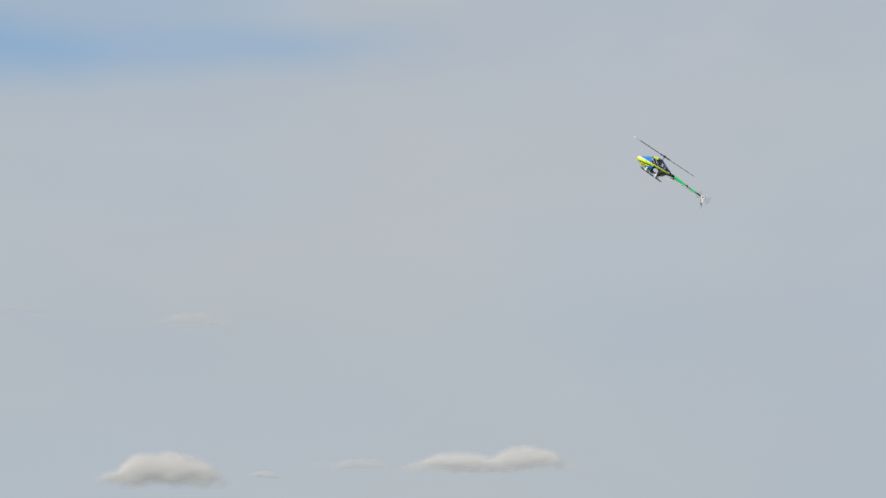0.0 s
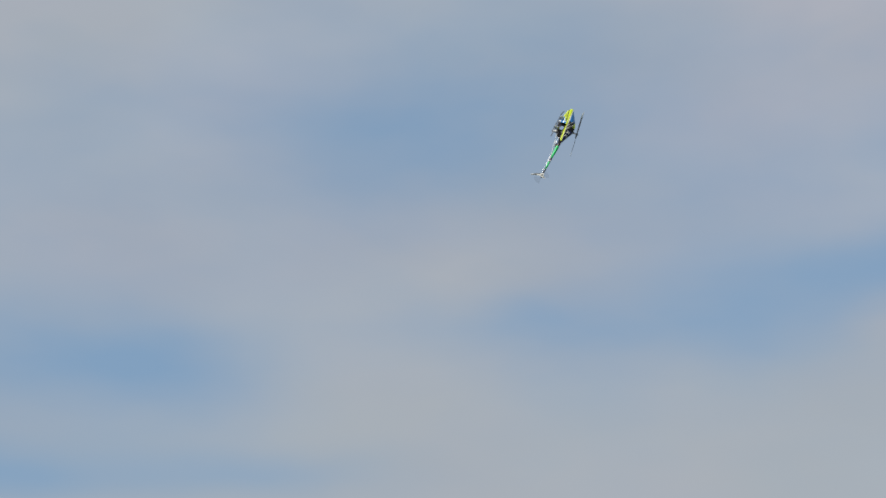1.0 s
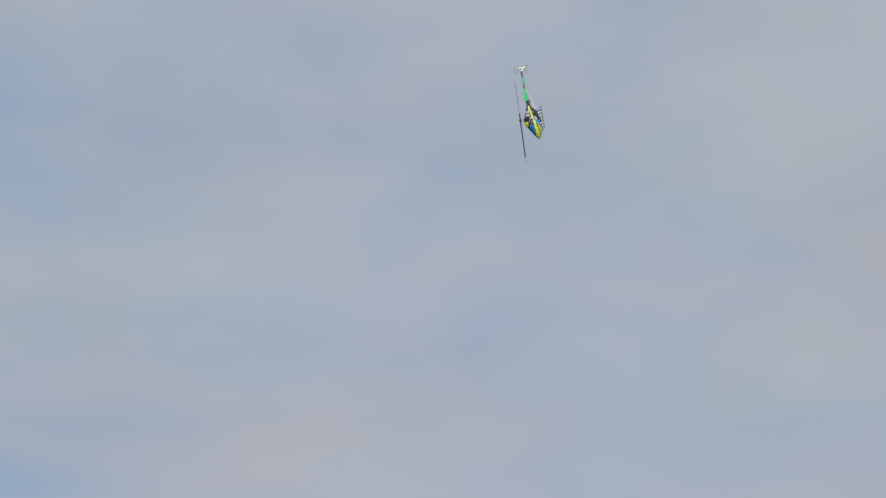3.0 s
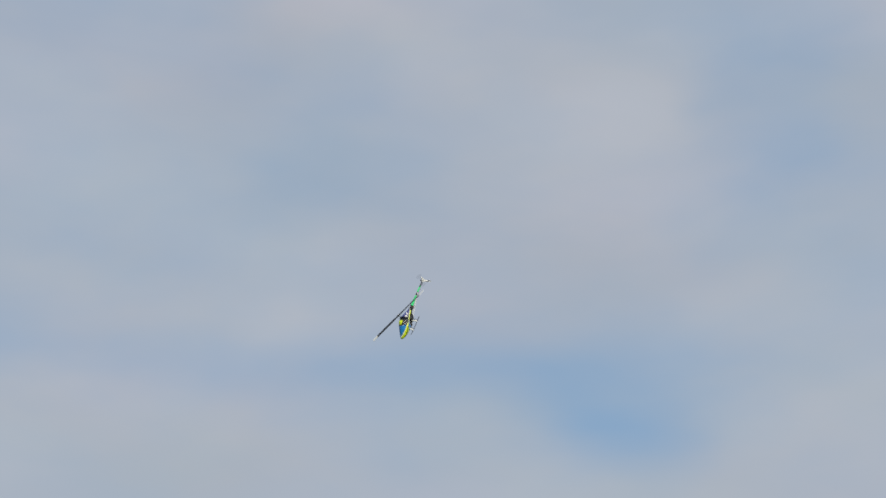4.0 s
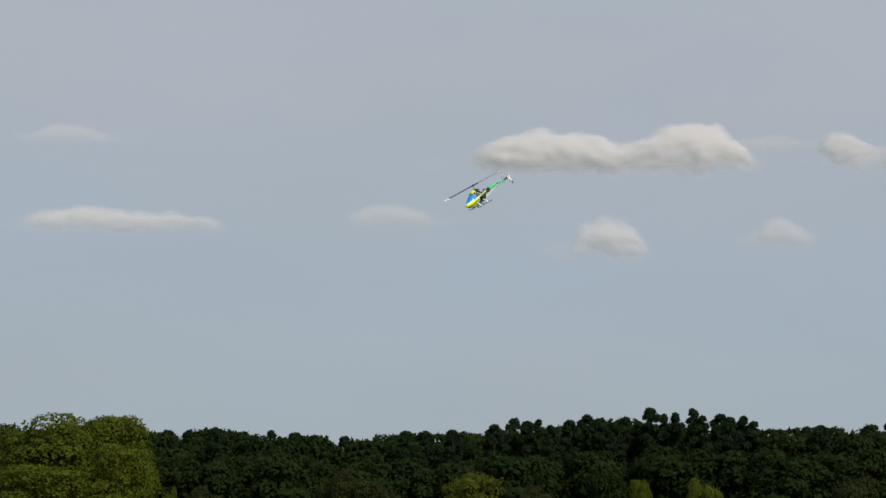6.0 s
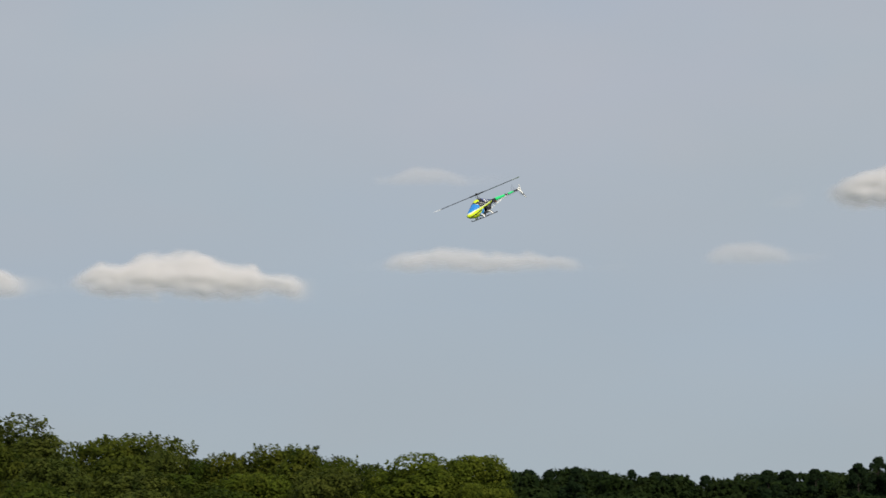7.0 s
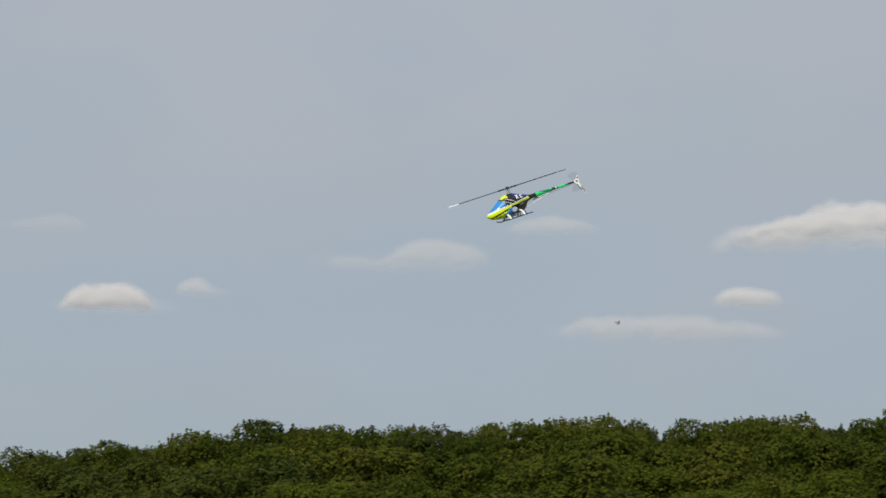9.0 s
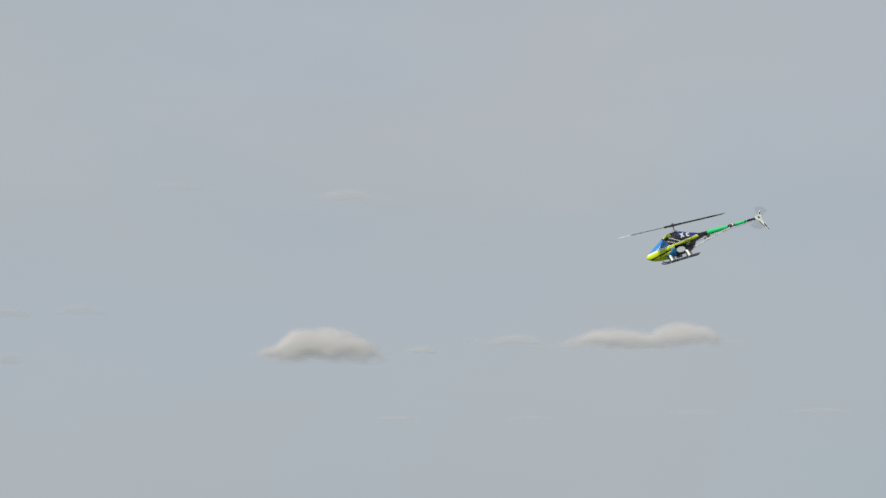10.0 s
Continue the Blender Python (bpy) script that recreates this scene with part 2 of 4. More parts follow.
def swept(points, radius, sides=10):
    """A round bar along a line of points."""
    bm = bmesh.new()
    pts = [Vector(p) for p in points]
    rings = []
    for i, p in enumerate(pts):
        d = (pts[min(i + 1, len(pts) - 1)] - pts[max(i - 1, 0)]).normalized()
        q = d.to_track_quat("Z", "Y")
        rings.append([bm.verts.new(p + q @ Vector((radius * math.cos(k * math.tau / sides), radius * math.sin(k * math.tau / sides), 0)))
                      for k in range(sides)])
    for a, b in zip(rings, rings[1:]):
        for k in range(sides):
            bm.faces.new((a[k], a[(k + 1) % sides], b[(k + 1) % sides], b[k]))
    bm.faces.new(rings[0][::-1])
    bm.faces.new(rings[-1])
    return bm


def block(centre, size, bevel=0.003, turn=0.0):
    bm = bmesh.new()
    bmesh.ops.create_cube(bm, size=1.0)
    bmesh.ops.scale(bm, vec=size, verts=bm.verts)
    bmesh.ops.bevel(bm, geom=bm.edges[:], offset=bevel, segments=2, affect="EDGES", profile=0.6)
    bmesh.ops.rotate(bm, matrix=Matrix.Rotation(radians(turn), 3, "Y"), verts=bm.verts)
    bmesh.ops.translate(bm, vec=centre, verts=bm.verts)
    return bm


def plate(outline, y, thick, bevel=0.0015):
    """A flat plate in the xz plane at y."""
    bm = bmesh.new()
    a = [bm.verts.new((x, y - thick / 2, z)) for x, z in outline]
    b = [bm.verts.new((x, y + thick / 2, z)) for x, z in outline]
    bm.faces.new(a)
    bm.faces.new(b[::-1])
    n = len(outline)
    for i in range(n):
        bm.faces.new((a[i], a[(i + 1) % n], b[(i + 1) % n], b[i]))
    bmesh.ops.bevel(bm, geom=bm.edges[:], offset=bevel, segments=1, affect="EDGES")
    return bm


def toward(turn, height, dist):
    a, h = radians(turn), radians(height)
    return Vector((-math.sin(a) * math.cos(h) * dist, math.cos(a) * math.cos(h) * dist, EYE[2] + math.sin(h) * dist))


# ---- ground ----
def make_ground():
    rings, spokes = [0.0, 20, 60, 120, 200, 320, 500, 900, 1800, 4600], 96
    rnd = random.Random(3)
    verts, faces = [(0, 0, 0)], []
    for r in rings[1:]:
        for k in range(spokes):
            a = k * math.tau / spokes
            verts.append((r * math.cos(a), r * math.sin(a), -rnd.random() * 0.25 if r > 30 else 0.0))
    for k in range(spokes):
        faces.append((0, 1 + k, 1 + (k + 1) % spokes))
    for i in range(len(rings) - 2):
        b0, b1 = 1 + i * spokes, 1 + (i + 1) * spokes
        for k in range(spokes):
            faces.append((b0 + k, b1 + k, b1 + (k + 1) % spokes, b0 + (k + 1) % spokes))
    return tagged(mesh_object("ground", verts, faces, GRASS, smooth=True), "mown green grass of an open flying field", "grass", kind="structure")


make_ground()

# ---- clouds ----
# turn, height, width, depth of the heap (degrees), opacity, places of its humps along its width
CLOUDS = [
    (71.3, 5.75, 3.3, 0.85, 0.95, "0.28:0.28 0.42:0.5 0.58:0.36 0.72:0.2"), (64.2, 5.97, 3.6, 0.65, 0.78, "0.14:0.15 0.38:0.42 0.56:0.26 0.76:0.52"), (70.8, 9.15, 1.8, 0.4, 0.35, "0.5"),
    (52.6, 5.98, 0.75, 0.5, 0.7, "0.5"), (37.3, 7.05, 2.6, 0.8, 0.85, "0.35 0.6"), (35.2, 7.3, 1.3, 0.5, 0.5, "0.4"),
    (30.6, 8.15, 3.6, 0.9, 0.45, "0.6 0.8"), (27.2, 8.75, 2.3, 0.5, 0.4, "0.4 0.6"), (22.75, 7.1, 1.45, 0.6, 0.68, "0.35 0.65"),
    (24.45, 6.45, 5.5, 0.75, 0.45, "0.3 0.5 0.7:0.3"), (21.05, 8.65, 5.4, 1.1, 0.8, "0.42:0.35 0.6:0.55 0.76:0.4"), (38.6, 8.7, 2.8, 0.5, 0.25, "0.5"),
]
CLOUDS += [
    (16.9, 8.97, 0.9, 0.3, 0.25, "0.5"), (11.7, 8.7, 2.4, 0.8, 0.42, "0.6 0.8"), (8.1, 8.85, 2.1, 0.5, 0.5, "0.5 0.7"),
    (6.85, 7.62, 2.9, 0.85, 0.9, "0.45 0.65"), (9.0, 7.15, 3.2, 0.4, 0.45, "0.6"), (1.2, 7.72, 4.2, 1.05, 0.95, "0.3:0.25 0.47:0.55 0.62:0.35"),
    (-4.56, 7.75, 5.2, 1.08, 1.0, "0.15:0.36 0.4:0.6 0.55:0.42 0.74:0.25"), (3.4, 9.33, 2.9, 0.75, 0.45, "0.25 0.5 0.75"), (5.2, 9.5, 0.85, 0.7, 0.5, "0.5"),
    (-11.3, 8.2, 4.8, 0.7, 0.68, "0.25 0.42 0.64:0.3"),
]
CLOUDS += [
    (-9.8, 10.1, 2.6, 0.55, 0.4, "0.5"), (-17.4, 8.3, 2.6, 0.6, 0.45, "0.3 0.5"), (-22.8, 9.76, 6.9, 1.18, 0.95, "0.12:0.34 0.27:0.46 0.45:0.25 0.66:0.52"),
    (-28.8, 9.67, 3.2, 1.0, 0.8, "0.15:0.5 0.6:0.3 0.85:0.45"), (-22.3, 7.8, 2.3, 1.1, 0.7, "0.35 0.55"), (-26.1, 7.85, 1.7, 0.75, 0.55, "0.5"),
    (-25.8, 9.85, 3.0, 0.5, 0.35, "0.5"), (69.7, 4.05, 1.4, 0.16, 0.3, "0.5"), (76.9, 6.45, 1.6, 0.35, 0.32, "0.5"),
]
CLOUDS += [
    (66.6, 4.08, 1.2, 0.16, 0.25, "0.5"), (63.0, 4.2, 1.2, 0.18, 0.25, "0.4"), (60.1, 4.24, 2.2, 0.18, 0.25, "0.5"), (78.6, 6.35, 1.4, 0.35, 0.35, "0.5"),
    (78.6, 5.35, 1.5, 0.4, 0.35, "0.4"), (74.7, 9.3, 1.8, 0.3, 0.2, "0.5"), (67.2, 5.9, 1.9, 0.35, 0.4, "0.6"), (15.7, 8.9, 0.8, 0.3, 0.25, "0.5"),
    (12.5, 6.4, 2.0, 0.2, 0.18, "0.5"), (69.1, 5.63, 0.7, 0.22, 0.5, "0.5"),
]
CLOUD_FAR = 3800.0


def blurred(field, times):
    for _ in range(times):
        for axis in (0, 1):
            field = (np.roll(field, 1, axis) + 2 * field + np.roll(field, -1, axis)) / 4
    return field


def make_cloud(seed, turn, height, width, depth, opacity, humps):
    """A heap of cloud with a flat base: a thick body of billows, thinning out at its rim and trailing off sideways along its base."""
    rnd = random.Random(seed * 7 + 1)
    run = 1.5                                   # how far the trails reach past the heap
    w, h = radians(width) * CLOUD_FAR * 1.2 * run, radians(depth) * CLOUD_FAR * 1.44
    lumps = []
    for word in humps.split():
        place, _, amount = word.partition(":")
        lumps.append((float(place), float(amount or 0.42), min(0.45, rnd.uniform(0.13, 0.16) + 0.24 / width)))
    lumps += [(rnd.uniform(0.15, 0.85), rnd.uniform(0.10, 0.20), rnd.uniform(0.06, 0.10)) for _ in range(2 + int(width * 1.2))]
    nu, nv = max(46, int(width * run * 24)), max(24, int(depth * 48))
    dens, body = np.zeros((nv + 1, nu + 1)), np.zeros((nv + 1, nu + 1))
    lean = rnd.uniform(-0.12, 0.12)
    for j in range(nv + 1):
        for i in range(nu + 1):
            u0 = (i / nu - 0.5) * run + 0.5
            q = Vector((u0 * width * 1.5 + seed * 9.1, j / nv * depth * 2.2, 0.3))
            n1, n2, n3 = noise.noise(q * 1.3), noise.noise(q * 3.6 + Vector((2, 5, 1))), noise.noise(q * 8.5)
            u = u0 + (n1 * 0.10 + n2 * 0.04 + n3 * 0.012) / max(1.0, width)
            v = j / nv + noise.noise(q * 1.4 + Vector((7, 3, 1))) * 0.10 + n2 * 0.06 + n3 * 0.035
            span = max(0.0, 1 - abs(2 * u - 1) ** 2.2)
            top = 0.22 + 0.14 * span ** 0.7
            top += sum((la * max(0.0, 1 - ((u - lu) / lw) ** 2) ** 0.6) ** 3 for lu, la, lw in lumps) ** 0.333
            top = min(top, 0.92)
            soft = 0.46 - 0.20 * min(1.0, max(0.0, top - 0.36) / 0.3) * opacity
            up = max(0.0, min(1.0, (top - v) / soft))
            down = max(0.0, min(1.0, (v - 0.10 * abs(2 * u - 1) ** 3) / 0.46))
            rim = max(0.0, min(1.0, span / 0.45))
            up, down, rim = up * up * (3 - 2 * up), down * down * (3 - 2 * down), rim * rim * (3 - 2 * rim)
            heap = up * down * rim
            e = min(1.0, abs(2 * (u0 + lean) - 1) / run)
            trail = 0.34 * math.exp(-((v - 0.30) / 0.19) ** 2) * (1 - e * e) ** 1.5 * max(0.0, min(1.0, 0.75 + 1.5 * noise.noise(q * 0.8 + Vector((1, 8, 4)))))
            dens[j, i] = heap + trail * (1 - heap)
            # the heap is fullest low down and rounds in under itself to the base
            body[j, i] = (heap ** 0.55 * (1.15 - 0.55 * j / nv) + 0.1 * trail) * (1 + 0.15 * n1 + 0.10 * n2)
    fade = np.minimum(np.minimum(np.arange(nu + 1), nu - np.arange(nu + 1))[None, :], np.minimum(np.arange(nv + 1), nv - np.arange(nv + 1))[:, None])
    fade = np.clip(fade / 4.0, 0, 1)
    dens, body = blurred(dens, 2) * fade, blurred(body, 6) * fade
    bulge = body * h * 0.26
    verts, keep = [], {}
    faces, d_out = [], []
    for side in (1, -1):
        for j in range(nv + 1):
            for i in range(nu + 1):
                keep[side, j, i] = len(verts)
                verts.append(((i / nu - 0.5) * w, -bulge[j, i] * (1.0 if side > 0 else -0.35), (j / nv - 0.5) * h))
                d_out.append(float(dens[j, i]))
        for j in range(nv):
            for i in range(nu):
                if dens[j:j + 2, i:i + 2].max() > 0.004:
                    f = [keep[side, j, i], keep[side, j, i + 1], keep[side, j + 1, i + 1], keep[side, j + 1, i]]
                    faces.append(f if side > 0 else f[::-1])
    ob = mesh_object("cloud", verts, faces, CLOUD, smooth=True)
    at = ob.data.attributes.new("cloud_depth", "FLOAT", "POINT")
    at.data.foreach_set("value", d_out)
    at = ob.data.attributes.new("cloud_cover", "FLOAT", "POINT")
    at.data.foreach_set("value", [opacity ** 1.4 * 0.70] * len(d_out))
    ob.matrix_world = Matrix.Translation(toward(turn, height, CLOUD_FAR)) @ Euler((radians(-height), 0, radians(turn)), "XYZ").to_matrix().to_4x4()
    text = "bright white heaped cloud with a grey flat base" if opacity > 0.75 else (
        "small grey-white puff of fair-weather cloud" if opacity > 0.45 else "thin faint streak of greyish cloud")
    return tagged(ob, text, "cloud", "fair-weather clouds")


for number, row in enumerate(CLOUDS):
    make_cloud(number, *row)


# ---- trees ----
def leaf_mesh(name, centres, normals, size, rnd, mat, parent, label=""):
    """Many small leafy sprays, each one a pointed blade."""
    n = len(centres)
    t = rnd.normal(size=(n, 3))
    t -= normals * np.sum(t * normals, 1)[:, None]
    t /= np.linalg.norm(t, axis=1)[:, None] + 1e-9
    b = np.cross(normals, t)
    ln, wd = size * rnd.uniform(0.7, 1.5, (n, 1)), size * rnd.uniform(0.45, 0.85, (n, 1))
    v = np.empty((n, 3, 3))
    v[:, 0] = centres + t * ln
    v[:, 1] = centres - t * ln * 0.7 + b * wd
    v[:, 2] = centres - t * ln * 0.7 - b * wd
    me = bpy.data.meshes.new(name)
    me.vertices.add(n * 3)
    me.vertices.foreach_set("co", v.reshape(-1).astype(np.float32))
    me.loops.add(n * 3)
    me.loops.foreach_set("vertex_index", np.arange(n * 3, dtype=np.int32))
    me.polygons.add(n)
    me.polygons.foreach_set("loop_start", np.arange(0, n * 3, 3, dtype=np.int32))
    me.update(calc_edges=True)
    me.materials.append(mat)
    ob = new(name, me)
    ob.parent = parent
    return tagged(ob, label)


def make_tree(seed, mat, label, leaves=22000, spread=4.7, size=0.130, category="tree", shoots=230):
    """A broadleaved tree 14 m high: tapered trunk, forking limbs, a crown of lobes with gaps."""
    rnd = np.random.RandomState(seed)
    tree = new("tree")
    tree.empty_display_size = 0.5
    tagged(tree, label, category)
    bm = bmesh.new()
    add_tube(bm, (0, 0, -0.3), (0.1, 0.1, 5.0), 0.34, 0.24, 10)
    add_tube(bm, (0.1, 0.1, 4.9), (0, 0.2, 9.5), 0.25, 0.08, 8)
    lobes = []
    count = 25 + seed % 4
    for k in range(count):
        # lobes spread over a dome, broad low down and closing at the top
        f = (k + 0.5) / count
        zz = 4.6 + 7.9 * f ** 0.85
        reach = spread * math.sqrt(max(0.03, 1 - ((zz - 5.2) / 8.4) ** 2)) * rnd.uniform(0.35, 0.92)
        a = k * 2.4 + rnd.uniform(-0.5, 0.5)
        c = np.array([reach * math.cos(a), reach * math.sin(a), zz + rnd.uniform(-0.5, 0.5)])
        lobes.append((c, rnd.uniform(1.15, 2.05), rnd.uniform(0.85, 1.4)))
        if k % 3 == 0:
            add_tube(bm, (0.08, 0.1, min(9.0, zz * 0.62)), tuple(c * 0.93), 0.12, 0.03, 6)
    part("trunk", bm, BARK, tree, "grey-brown bark")
    weight = np.array([rr * rr for _, rr, _ in lobes])
    pick = rnd.choice(len(lobes), leaves, p=weight / weight.sum())
    d = rnd.normal(size=(leaves, 3))
    d[:, 2] = np.where((d[:, 2] < -0.2) & (rnd.uniform(size=leaves) < 0.6), -d[:, 2] * 0.8, d[:, 2])
    d /= np.linalg.norm(d, axis=1)[:, None]
    c0 = np.array([l[0] for l in lobes])[pick]
    rr = np.array([(l[1], l[1], l[2]) for l in lobes])[pick]
    ragged = 1 + 0.30 * np.array([noise.noise(Vector(p) * 1.3) for p in (c0 + d * rr)])
    depth = np.where(rnd.uniform(size=leaves) < 0.04, rnd.uniform(1.0, 1.09, leaves), rnd.uniform(0.5, 1.02, leaves) ** 0.5)
    pos = c0 + d * rr * (ragged * depth)[:, None]
    # leafy shoots that stand up out of the lobes
    base = rnd.choice(np.flatnonzero(d[:, 2] > 0.1), shoots)
    grow = d[base] * 0.6 + np.array([0, 0, 0.8]) + rnd.normal(size=(shoots, 3)) * 0.22
    root = (c0 + d * rr * ragged[:, None] * 0.9)[base]
    long = rnd.uniform(0.2, 0.55, shoots)
    m = shoots * 13
    which, s = np.arange(m) % shoots, rnd.uniform(-0.15, 1.0, m)
    pos[:m] = root[which] + grow[which] * (s * long[which])[:, None] + rnd.normal(size=(m, 3)) * (0.10 * (1.15 - s))[:, None]
    stray = np.flatnonzero(pos[:, 2] > np.percentile(pos[:, 2], 99.9))
    pos[stray] = pos[rnd.randint(0, leaves, len(stray))]
    pos[:, 2] += (14.0 - np.percentile(pos[:, 2], 99.97)) * np.clip((pos[:, 2] - 5) / 9, 0, 1.2)
    out = pos * np.array([0.16, 0.16, 0.0])
    nrm = d * 0.55 + out * 0.7 + rnd.normal(size=d.shape) * 0.42 + np.array([0, 0, 0.4])
    nrm /= np.linalg.norm(nrm, axis=1)[:, None]
    leaf_mesh("crown", pos, nrm, size, rnd, mat, tree)
    return tree


def make_pine(seed, label, leaves=6500):
    """A pine 23 m high: bare trunk, tiers of needle clumps towards the top."""
    rnd = np.random.RandomState(seed)
    tree = new("pine_tree")
    tagged(tree, label, "pine tree")
    bm = bmesh.new()
    add_tube(bm, (0, 0, -0.3), (0, 0.1, 13.0), 0.3, 0.2, 9)
    add_tube(bm, (0, 0.1, 12.9), (0.05, 0, 22.4), 0.2, 0.04, 8)
    for k in range(40):
        zz = 9.5 + k * 0.32
        a = k * 2.4
        reach = 2.5 * (1 - (zz - 9.5) / 14.0) ** 0.62
        add_tube(bm, (0, 0.05, zz), (reach * math.cos(a), reach * math.sin(a), zz + 0.3 * reach), 0.05, 0.015, 5)
    clumps = []
    for k in range(30):
        # tufts of needles on every tier, broad low down, drawing in to an uneven pointed head
        f = (k + 0.5) / 30
        reach = rnd.uniform(0.45, 1.0) * 3.1 * (1 - f ** 2.2) ** 0.75
        q = k * 2.4 + rnd.uniform(-0.6, 0.6)
        r = rnd.uniform(0.95, 1.55) * (1.12 - 0.55 * f)
        clumps.append((reach * math.cos(q), reach * math.sin(q), 8.0 + 14.2 * f + rnd.uniform(-0.4, 0.4), r, r * rnd.uniform(0.6, 1.0)))
    clumps = np.array(clumps)[rnd.randint(0, 30, leaves)]
    d = rnd.normal(size=(leaves, 3))
    d[:, 2] = np.where(d[:, 2] < -0.5, -d[:, 2], d[:, 2])
    d /= np.linalg.norm(d, axis=1)[:, None]
    pos = clumps[:, :3] + d * clumps[:, [3, 3, 4]] * (rnd.uniform(0.3, 1.1, leaves) ** 0.45)[:, None]
    nrm = d + rnd.normal(size=(leaves, 3)) * 0.6
    nrm /= np.linalg.norm(nrm, axis=1)[:, None]
    part("trunk", bm, BARK_DARK, tree, "dark upright trunk")
    pos[:, 2] *= 23.0 / pos[:, 2].max()
    leaf_mesh("crown", pos, nrm, 0.25, rnd, NEEDLE, tree)
    return tree


used_first = set()


def stand(model, turn, height, dist, width, tall, rz):
    """Sets a copy of a model (its own height: tall, its own width: 10 m) so that its top shows at a height above the horizon."""
    h = EYE[2] + dist * math.tan(radians(height))
    sx = math.tan(radians(width)) * dist / 10.0
    p = toward(turn, 0, dist)
    m = pose(p.x, p.y, -0.05, 0, 0, rz) @ Matrix.Diagonal((sx, sx, h / tall, 1))
    if model.name not in used_first:
        used_first.add(model.name)
        model.matrix_world = m
        return model
    return copy_thing_scaled(model, m)


def copy_thing_scaled(model, m):
    ob = copy_thing(model, Matrix())
    ob.matrix_basis = m
    return ob


GREEN_LABEL = "dark green broadleaved tree in full leaf at the wood's edge"
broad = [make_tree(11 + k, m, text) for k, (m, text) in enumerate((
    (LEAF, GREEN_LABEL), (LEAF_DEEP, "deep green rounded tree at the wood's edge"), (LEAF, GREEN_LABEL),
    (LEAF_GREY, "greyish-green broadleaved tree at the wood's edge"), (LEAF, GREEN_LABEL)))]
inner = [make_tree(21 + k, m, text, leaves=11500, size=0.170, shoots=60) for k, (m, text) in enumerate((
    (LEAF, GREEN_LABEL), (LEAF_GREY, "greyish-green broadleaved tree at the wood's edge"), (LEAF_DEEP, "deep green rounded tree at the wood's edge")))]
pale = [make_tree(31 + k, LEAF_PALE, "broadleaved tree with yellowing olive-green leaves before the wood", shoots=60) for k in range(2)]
copper = make_tree(41, LEAF_RED, "small tree with dark copper-red leaves before the wood", leaves=9000, size=0.17, shoots=60)
dry = make_tree(45, LEAF_DRY, "small tree with dull brownish leaves before the dark forest", leaves=7000, size=0.19, shoots=40)
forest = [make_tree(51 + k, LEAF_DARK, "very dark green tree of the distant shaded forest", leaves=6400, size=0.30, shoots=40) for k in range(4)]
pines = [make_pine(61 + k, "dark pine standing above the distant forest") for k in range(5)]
for t in broad + inner + pale + [copper, dry] + forest + pines:
    tagged(t, group="trees of the wood")

# tops of the wood's edge: turn, height, width of the crown's head in degrees
EDGE = [
    (53.2, 2.51, 0.8), (52.5, 2.66, 1.0), (51.6, 2.82, 1.3), (50.4, 2.8, 1.2), (49.5, 2.81, 0.9), (48.5, 3.13, 1.5), (47.2, 3.14, 1.0), (46.4, 3.27, 1.2),
    (45.3, 3.37, 1.7), (44.4, 3.33, 1.0), (43.5, 3.59, 1.3), (42.4, 3.56, 1.2), (41.4, 3.46, 1.0), (40.1, 3.3, 0.8), (39.1, 3.6, 1.2), (38.1, 3.6, 1.0),
    (37.2, 3.75, 1.2), (36.2, 3.7, 1.0), (35.1, 3.99, 1.3), (34.5, 3.96, 0.8), (33.5, 4.29, 1.9), (32.5, 4.16, 1.0), (31.9, 4.1, 1.0), (30.9, 4.17, 1.2),
]
EDGE += [
    (30.0, 4.2, 1.3), (29.1, 4.05, 0.9), (28.5, 4.24, 0.5), (27.5, 4.3, 1.7), (26.4, 4.37, 1.5), (25.5, 4.33, 1.3), (24.6, 4.07, 0.9), (23.8, 4.29, 1.2),
    (22.8, 4.35, 1.4), (21.9, 4.38, 1.2), (21.3, 4.17, 0.8), (20.3, 4.27, 1.4), (19.5, 4.4, 1.0), (18.8, 4.57, 1.4), (17.6, 4.24, 1.0), (17.1, 4.09, 0.9),
    (16.3, 4.16, 1.3), (15.5, 4.06, 0.9), (14.9, 4.15, 1.0), (14.0, 3.95, 1.5), (13.2, 3.6, 0.8), (12.6, 4.03, 0.9), (11.9, 4.35, 1.5), (10.9, 4.13, 1.0),
]
EDGE += [
    (10.2, 3.86, 0.8), (9.2, 3.68, 1.5), (8.2, 3.55, 1.0), (7.4, 3.79, 1.4), (6.3, 3.74, 1.2), (5.2, 3.49, 0.9), (4.5, 3.84, 0.8), (3.9, 4.41, 1.3),
    (2.8, 4.18, 1.1), (1.9, 3.76, 0.9), (0.6, 4.18, 1.4), (-0.1, 4.54, 2.6), (-1.0, 4.09, 0.9), (-1.6, 3.65, 0.8), (-2.5, 3.97, 1.2), (-3.0, 4.14, 2.2),
    (-3.9, 3.84, 1.0), (-4.9, 3.59, 1.0), (-5.6, 3.78, 1.4), (-6.8, 3.93, 1.8), (-7.6, 3.71, 0.9), (-8.2, 3.39, 1.0), (-8.8, 3.51, 1.0),
]
rnd = random.Random(5)
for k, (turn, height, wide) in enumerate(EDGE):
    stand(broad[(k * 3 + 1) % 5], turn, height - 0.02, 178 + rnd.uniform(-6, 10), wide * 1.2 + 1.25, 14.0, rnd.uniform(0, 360))
